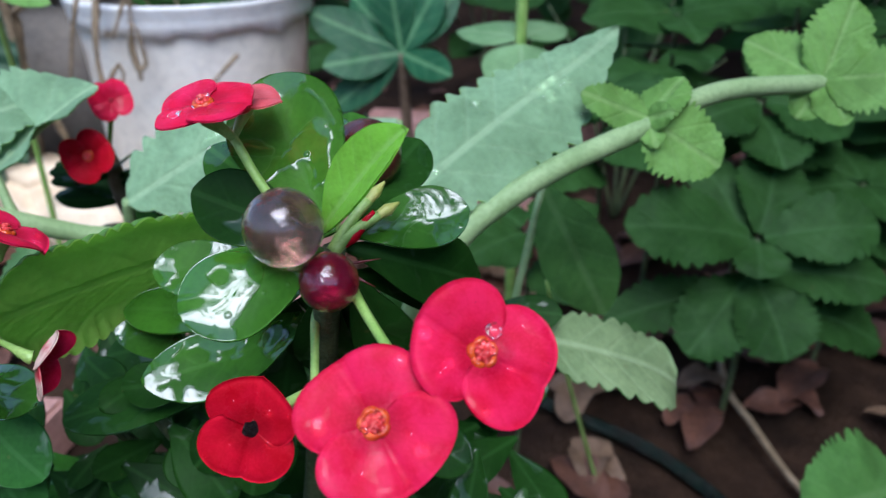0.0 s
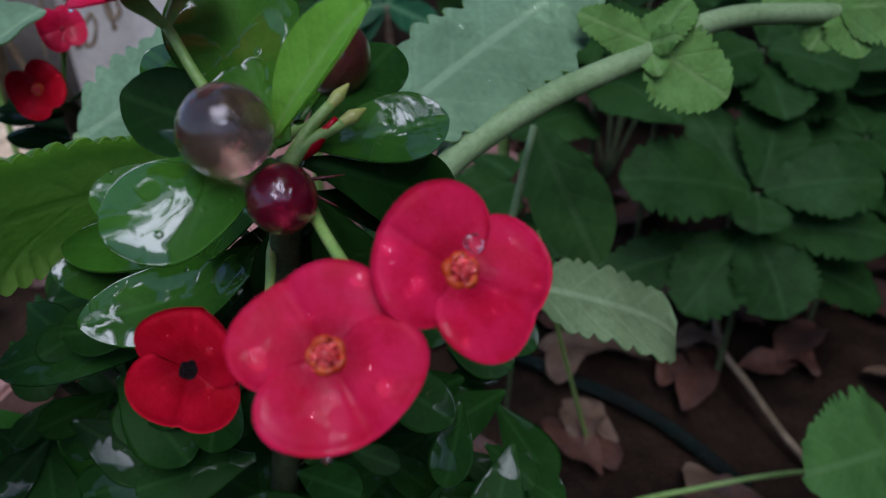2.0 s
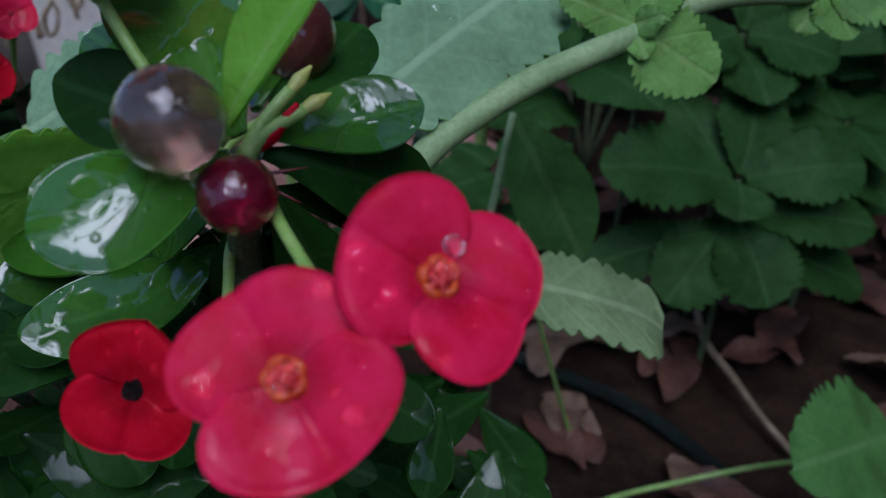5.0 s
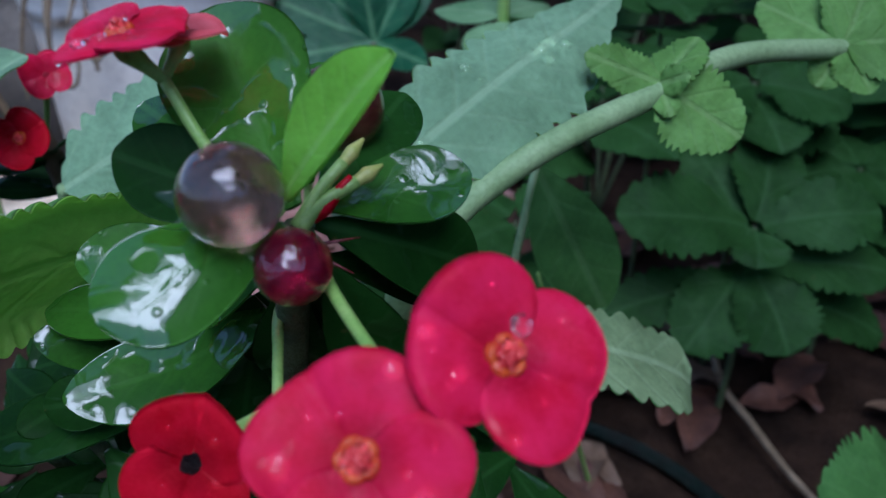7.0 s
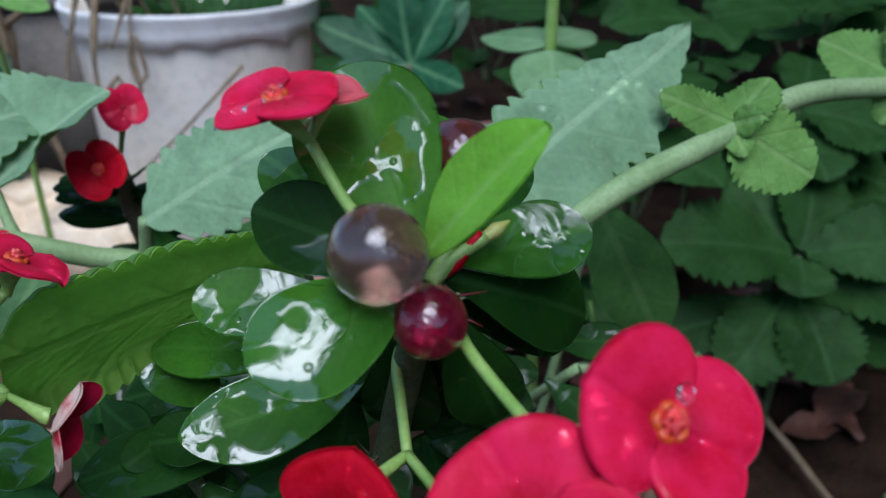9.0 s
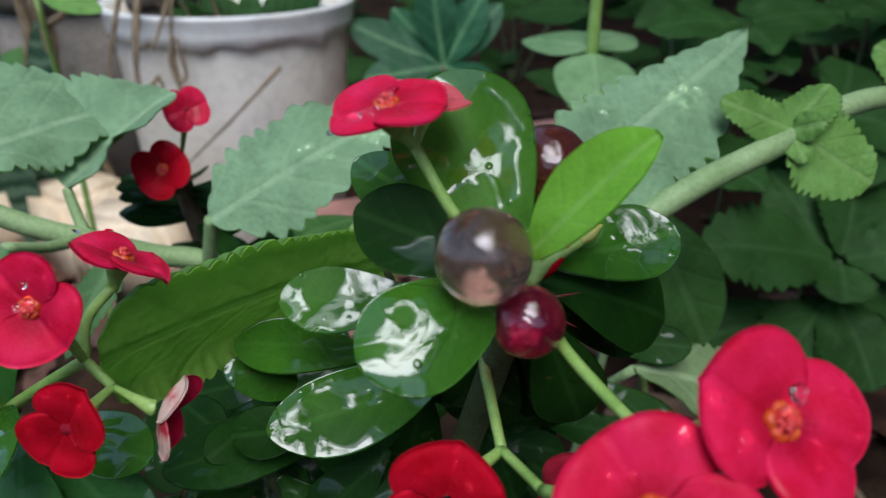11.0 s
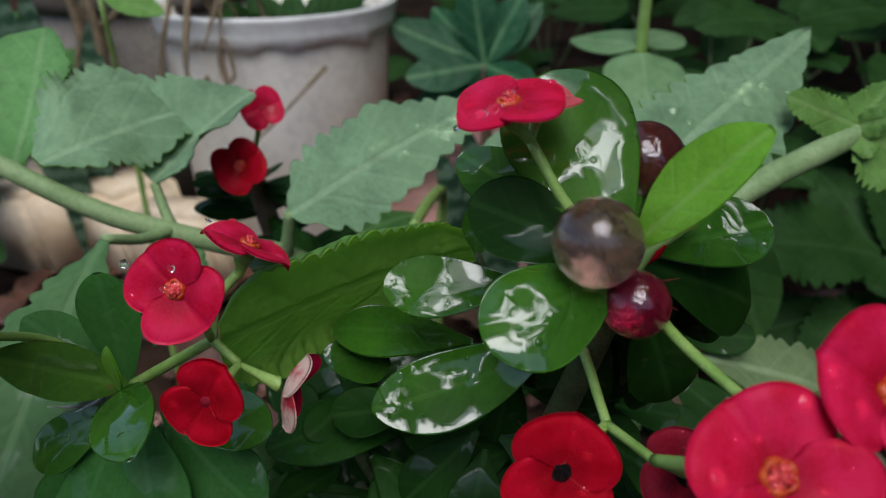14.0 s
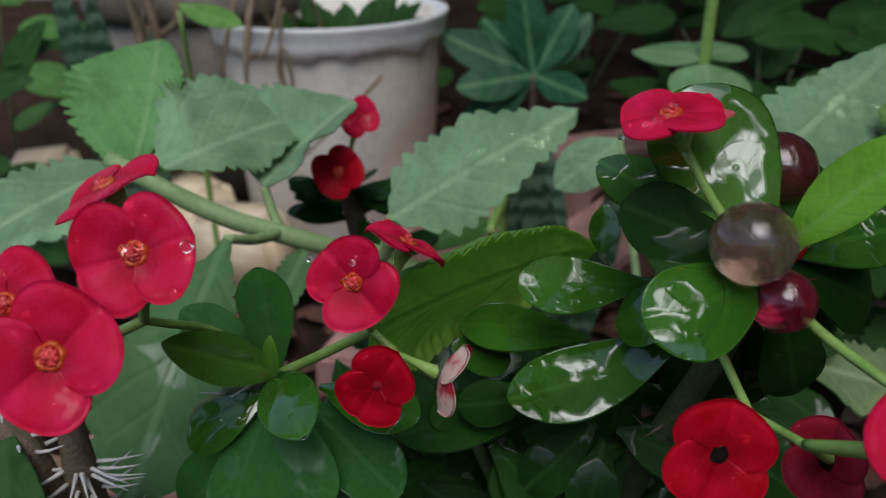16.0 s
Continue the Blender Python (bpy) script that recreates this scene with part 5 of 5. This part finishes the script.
def snake_plant(at, tips):
    p = thing("snake_plant", at, "snake plant with banded grey-green strap leaves", "plant", "snake plants")
    for (x, y, z), w in tips:
        leaf(p, (at[0] + 0.12 * (x - at[0]), at[1] + 0.1 * (y - at[1]), GROUND_Z - 0.005), (x, y, z), w, (0.1, -0.95, 0.2), BANDED, outline=STRAP, cup=0.35, thick=0.003, nu=20, nv=8, arch=0.02)


snake_plant((-0.02, 0.74, GROUND_Z), [((-0.072, 0.71, 0.200), 0.036), ((-0.100, 0.75, 0.165), 0.034), ((0.03, 0.78, 0.14), 0.034), ((-0.045, 0.80, 0.16), 0.03)])
snake_plant((-0.56, 0.93, GROUND_Z), [((-0.575, 0.92, 0.30), 0.045), ((-0.63, 0.95, 0.33), 0.04), ((-0.53, 0.98, 0.26), 0.04)])
lying = thing("garden_weed", (-0.10, 0.63, GROUND_Z), "leaning green weed with one long smooth leaf", "plant")
tube(lying, [(-0.10, 0.63, GROUND_Z - 0.01), (-0.092, 0.612, 0.12), (-0.0885, 0.5966, 0.1786), (-0.092, 0.50, 0.212), (-0.0965, 0.43, 0.2255)], [0.004, 0.004, 0.0042, 0.004, 0.003], STALK, "stem", seg=10)
leaf(lying, (-0.0940, 0.4550, 0.2220), (-0.1345, 0.3980, 0.2270), 0.0270, (-0.1, -0.45, 0.88), MID, outline=ELLIPTIC, arch=0.06)
TWIG_LINE = [(0.287, 0.700, -0.03), (0.2835, 0.6646, -0.045), (0.2740, 0.6138, -0.045), (0.2804, 0.5621, -0.045), (0.2867, 0.5080, -0.046), (0.2977, 0.4718, -0.050)]
strand("hose", [(-0.12, 0.76, -0.045), (0.0, 0.665, -0.043), (0.113, 0.578, -0.043), (0.190, 0.520, -0.047), (0.27, 0.44, -0.075)], [0.0060] * 5, HOSE, "wet dark green garden hose on the soil", "hose", 16)
strand("twig", TWIG_LINE, [0.0026, 0.0034, 0.0036, 0.0034, 0.003, 0.003], TWIG, "bent dry tan twig on the soil", "twig")
strand("grass_blade", [(0.065, 0.432, 0.178), (0.090, 0.455, 0.08), (0.130, 0.497, -0.058)], [0.0010, 0.0016, 0.0022], STALK, "thin green grass stalk", "grass", 6)
strand("grass_blade", [(0.125, 0.425, -0.05), (0.17, 0.418, -0.025), (0.271, 0.414, 0.0), (0.34, 0.42, -0.04)], [0.0022, 0.0022, 0.002, 0.001], STALK, "thin green grass stalk lying across the litter", "grass", 6)
dead_leaf(0.215, 0.530, 0.075, 60, 0.012, DEAD, 901, "reddish brown dead leaf beside the hose")
dead_leaf(0.120, 0.480, 0.065, 80, 0.012, DEAD_PALE, 902, "crumpled tan dead leaf under the grass stalk")
dead_leaf(0.150, 0.490, 0.060, 130, 0.006, DEAD_PALE, 903, "crumpled tan dead leaf under the grass stalk")
dead_leaf(0.225, 0.620, 0.065, 20, 0.014, DEAD_PALE, 904, "greyish dry leaf beside the twig")

# ---- greenery further off ----


def bush(at, spread, count, size, material, seed, label, tall=0.3):
    r = random.Random(seed)
    at = Vector(at)
    b = thing("garden_bush", (at.x, at.y, GROUND_Z), label, "plant", "background bushes")
    for k in range(5):
        g = r.uniform(0, 6.28)
        tip = at + Vector((math.cos(g) * spread * 0.6, math.sin(g) * spread * 0.6, tall * r.uniform(0.6, 1)))
        tube(b, [(at.x, at.y, GROUND_Z - 0.01), at.lerp(tip, 0.5) + Vector((0, 0, 0.02)), tip], [0.003, 0.0022, 0.0012], GREENBARK, "branch", seg=6)
    for k in range(count):
        g, q = r.uniform(0, 6.28), math.sqrt(r.random()) * spread
        p = at + Vector((math.cos(g) * q, math.sin(g) * q, r.uniform(0.0, tall)))
        d = Vector((math.cos(g + r.uniform(-1, 1)), math.sin(g) * 0.6 - 0.3, r.uniform(-0.4, 0.3))).normalized()
        s = size * r.uniform(0.7, 1.2)
        leaf(b, p, p + d * s, s * 0.6, (r.uniform(-0.3, 0.3), -0.5, 0.85), material, outline=OVATE, nu=12, nv=6, arch=0.05, thick=0.0015)


bush((0.25, 1.05, 0.0), 0.22, 12, 0.11, SHADE, 31, "leafy bush behind the herb, green darkened for shade", 0.26)
bush((0.55, 1.15, 0.0), 0.25, 20, 0.12, SHADE, 32, "leafy bush behind the herb, green darkened for shade", 0.30)
bush((0.65, 0.75, 0.0), 0.2, 40, 0.10, SHADE, 33, "leafy bush behind the herb, green darkened for shade", 0.26)
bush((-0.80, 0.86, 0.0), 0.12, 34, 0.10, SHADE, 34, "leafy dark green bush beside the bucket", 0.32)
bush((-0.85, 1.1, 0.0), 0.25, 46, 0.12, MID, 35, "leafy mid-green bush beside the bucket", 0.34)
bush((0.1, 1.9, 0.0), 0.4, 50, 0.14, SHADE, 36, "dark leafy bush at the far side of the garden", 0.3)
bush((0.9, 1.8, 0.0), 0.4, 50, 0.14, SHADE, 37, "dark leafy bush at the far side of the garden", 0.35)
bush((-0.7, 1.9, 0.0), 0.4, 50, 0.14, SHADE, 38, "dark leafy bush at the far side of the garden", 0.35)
# Two tall bushes out of view, added to block the sky on the right.
bush((0.95, 0.35, 0.0), 0.28, 90, 0.16, SHADE, 39, "tall leafy unseen bush added to block sky light from the side", 1.0)
bush((1.1, -0.3, 0.0), 0.3, 90, 0.18, SHADE, 40, "tall leafy unseen bush added to block sky light from the side", 1.1)
bright = thing("bright_weed", (-0.30, 0.60, GROUND_Z), "weed with a single bright yellow-green leaf", "plant")
tube(bright, [(-0.36, 0.66, GROUND_Z - 0.01), (-0.36, 0.66, 0.2), (-0.345, 0.62, 0.325)], [0.003, 0.0025, 0.002], STALK, "stem")
leaf(bright, (-0.345, 0.620, 0.330), (-0.288, 0.595, 0.318), 0.022, (0.1, -0.6, 0.8), SHOOT, outline=ELLIPTIC)

# ---- walls added unseen round the garden to cut sky light, the tree over it ----


def blocking_wall(name, x0, x1, y0, y1, high=2.3):
    xs, ys, zs = (x0, x1), (y0, y1), (GROUND_Z - 0.05, high)
    verts = [(x, y, z) for x in xs for y in ys for z in zs]
    faces = [(0, 1, 3, 2), (4, 6, 7, 5), (0, 4, 5, 1), (2, 3, 7, 6), (1, 5, 7, 3), (0, 2, 6, 4)]
    ob = new(name, mesh_of(name, verts, faces, False))
    ob.data.materials.append(GREY)
    tagged(ob, "plain grey unseen wall added to block low sky light", "wall", kind="structure")


# Each height sets how much low sky light gets in from that side.
blocking_wall("wall_south", -2.8, 2.8, -1.95, -1.8, 1.0)
blocking_wall("wall_north", -2.8, 2.8, 3.6, 3.75)
blocking_wall("wall_west", -2.95, -2.8, -1.95, 3.75, 0.4)
blocking_wall("wall_east", 2.8, 2.95, -1.95, 3.75)


def build_tree():
    t = thing("tree", (2.1, 2.6, GROUND_Z), "leafy garden tree spreading over the plants", "tree")
    tube(t, [(2.1, 2.6, GROUND_Z - 0.1), (2.05, 2.55, 1.2), (1.8, 2.2, 2.4), (1.2, 1.4, 3.0)], [0.16, 0.13, 0.1, 0.06], BARK, "trunk", seg=14)
    r = random.Random(3)
    for tip in ((-2.0, 2.4, 2.9), (-1.8, 0.0, 2.8), (0.4, -1.6, 2.9), (2.0, -1.2, 2.8), (0.1, 0.4, 2.75), (0.7, -0.5, 2.8), (-0.3, -0.6, 2.75), (-0.6, -1.5, 2.7), (-0.9, -0.2, 2.7), (0.35, -1.3, 2.75)):
        a, b = Vector((1.5, 1.8, 2.7)), Vector(tip)
        m = a.lerp(b, 0.5) + Vector((r.uniform(-0.2, 0.2), r.uniform(-0.2, 0.2), 0.1))
        tube(t, [a, m, b], [0.05, 0.03, 0.012], BARK, "limb", seg=8)
    verts, faces = [], []
    for k in range(8200):
        x, y = r.uniform(-3.4, 3.4), r.uniform(-2.5, 4.3)
        # The crown is out of view; its gaps are placed to steer light below.
        gap = min(math.hypot(x + 0.05, y + 0.85), math.hypot(x + 0.3, y - 0.1)) + 0.3 * noise.noise(Vector((x * 1.7, y * 1.7, 1)))
        if x < (-0.9 if y < 0.2 else -0.2) + 0.3 * noise.noise(Vector((0, y * 2, 6))) or (x < 1.1 and y < -1.25 + 0.3 * noise.noise(Vector((x * 2, 0, 3)))):
            continue
        clump = noise.noise(Vector((x * 1.9, y * 2.3, 5))) + 0.25 * noise.noise(Vector((x * 6, y * 6, 9)))
        if gap < 0.98 and r.random() > (0.95 if clump > 0.08 else 0.02):
            continue
        z = r.uniform(2.5, 3.3)
        size = r.uniform(0.08, 0.14) if gap < 0.98 else r.uniform(0.1, 0.2)
        m = pose(x, y, z, r.uniform(-45, 45), r.uniform(-45, 45), r.uniform(0, 360))
        n = len(verts)
        for q in ((-1, 0, 0), (-0.3, 0.34, 0.06), (0.35, 0.3, 0.06), (1, 0, -0.1), (0.35, -0.3, 0.06), (-0.3, -0.34, 0.06)):
            verts.append(m @ (Vector(q) * size))
        faces += [(n, n + 3, n + 2, n + 1), (n, n + 5, n + 4, n + 3)]
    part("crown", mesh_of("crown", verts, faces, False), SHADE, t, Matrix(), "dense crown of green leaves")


build_tree()

# ---- rain drops ----
for at, n, r in (((0.0065, 0.1303, 0.3440), (0.3, -0.7, 0.6), 0.0012), ((0.0095, 0.1243, 0.3395), (0.3, -0.7, 0.6), 0.0015), ((0.0130, 0.1185, 0.3275), (0.3, -0.7, 0.6), 0.0010), ((-0.0045, 0.1195, 0.3365), (0.2, -0.7, 0.6), 0.0007), ((-0.0020, 0.1160, 0.3310), (0.2, -0.7, 0.6), 0.0009), ((-0.0120, 0.1020, 0.3170), (0.0, -0.7, 0.7), 0.0008), ((-0.0110, 0.1085, 0.3225), (0.0, -0.7, 0.7), 0.0009),
                 ((0.0255, 0.3020, 0.3185), (0, -0.7, 0.7), 0.0026), ((0.0130, 0.3060, 0.3285), (0, -0.7, 0.7), 0.0024), ((-0.0903, 0.3345, 0.3100), (0, -0.6, 0.7), 0.0024), ((-0.1000, 0.3300, 0.3030), (0, -0.6, 0.7), 0.0020), ((-0.1060, 0.3250, 0.2960), (0, -0.6, 0.7), 0.0018),
                 ((-0.1218, 0.1596, 0.3375), (0, -0.9, 0.4), 0.0008), ((-0.1225, 0.1560, 0.3225), (0, -0.9, 0.2), 0.0012), ((-0.1315, 0.1595, 0.3385), (0, -0.9, 0.4), 0.0009), ((-0.1500, 0.1380, 0.3510), (0.2, -0.9, 0.4), 0.0013), ((-0.0630, 0.1668, 0.3652), (-0.3, -0.5, 0.5), 0.0007), ((-0.0555, 0.1655, 0.3694), (-0.2, -0.3, 0.93), 0.0016), ((-0.0580, 0.1640, 0.3689), (-0.2, -0.3, 0.93), 0.0013), ((-0.0500, 0.1660, 0.3700), (-0.1, -0.3, 0.93), 0.0014), ((-0.1200, 0.1795, 0.3395), (0.4, 0.3, 0.8), 0.0008)):
    droplet(at, n, r)


def bead_bracts():
    """Rain drops of uneven size on the upper faces of the bracts."""
    for b, count, r, seed in WET_BRACTS:
        rr = random.Random(seed)
        m = WORLD_OF[b]
        for k in range(count):
            v = b.data.vertices[rr.randrange(5, 12) * 37 + rr.randrange(4, 33)]
            droplet(m @ v.co, m.to_3x3() @ v.normal, r * rr.choice((0.022, 0.03, 0.036, 0.05, 0.085)), 0.45)


bead_bracts()
for at, n, r in EYE_DROPS:
    droplet(at, n, r, 0.6)


def sprinkle(ob, u, v, count, size, spread, seed):
    """Small drops lying together on a blade, at u along and v across it (0 to 1)."""
    r = random.Random(seed)
    verts = ob.data.vertices
    row = 15
    rows = len(verts) // 2 // row
    for k in range(count):
        i = min(rows - 1, max(0, int(rows * (u + r.uniform(-spread, spread)))))
        j = min(row - 1, max(0, int(row * (v + r.uniform(-spread, spread)))))
        m = WORLD_OF[ob]
        droplet(m @ verts[i * row + j].co, m.to_3x3() @ verts[i * row + j].normal, size * r.uniform(0.4, 1.2), 0.3)


sprinkle(FELT_A, 0.62, 0.45, 9, 0.0017, 0.16, 1)
sprinkle(FELT_A, 0.72, 0.40, 6, 0.0024, 0.05, 2)
sprinkle(FELT_B, 0.60, 0.45, 7, 0.0024, 0.05, 3)
sprinkle(FELT_B, 0.64, 0.22, 6, 0.0023, 0.05, 4)
sprinkle(FELT_B, 0.35, 0.50, 5, 0.0010, 0.2, 5)
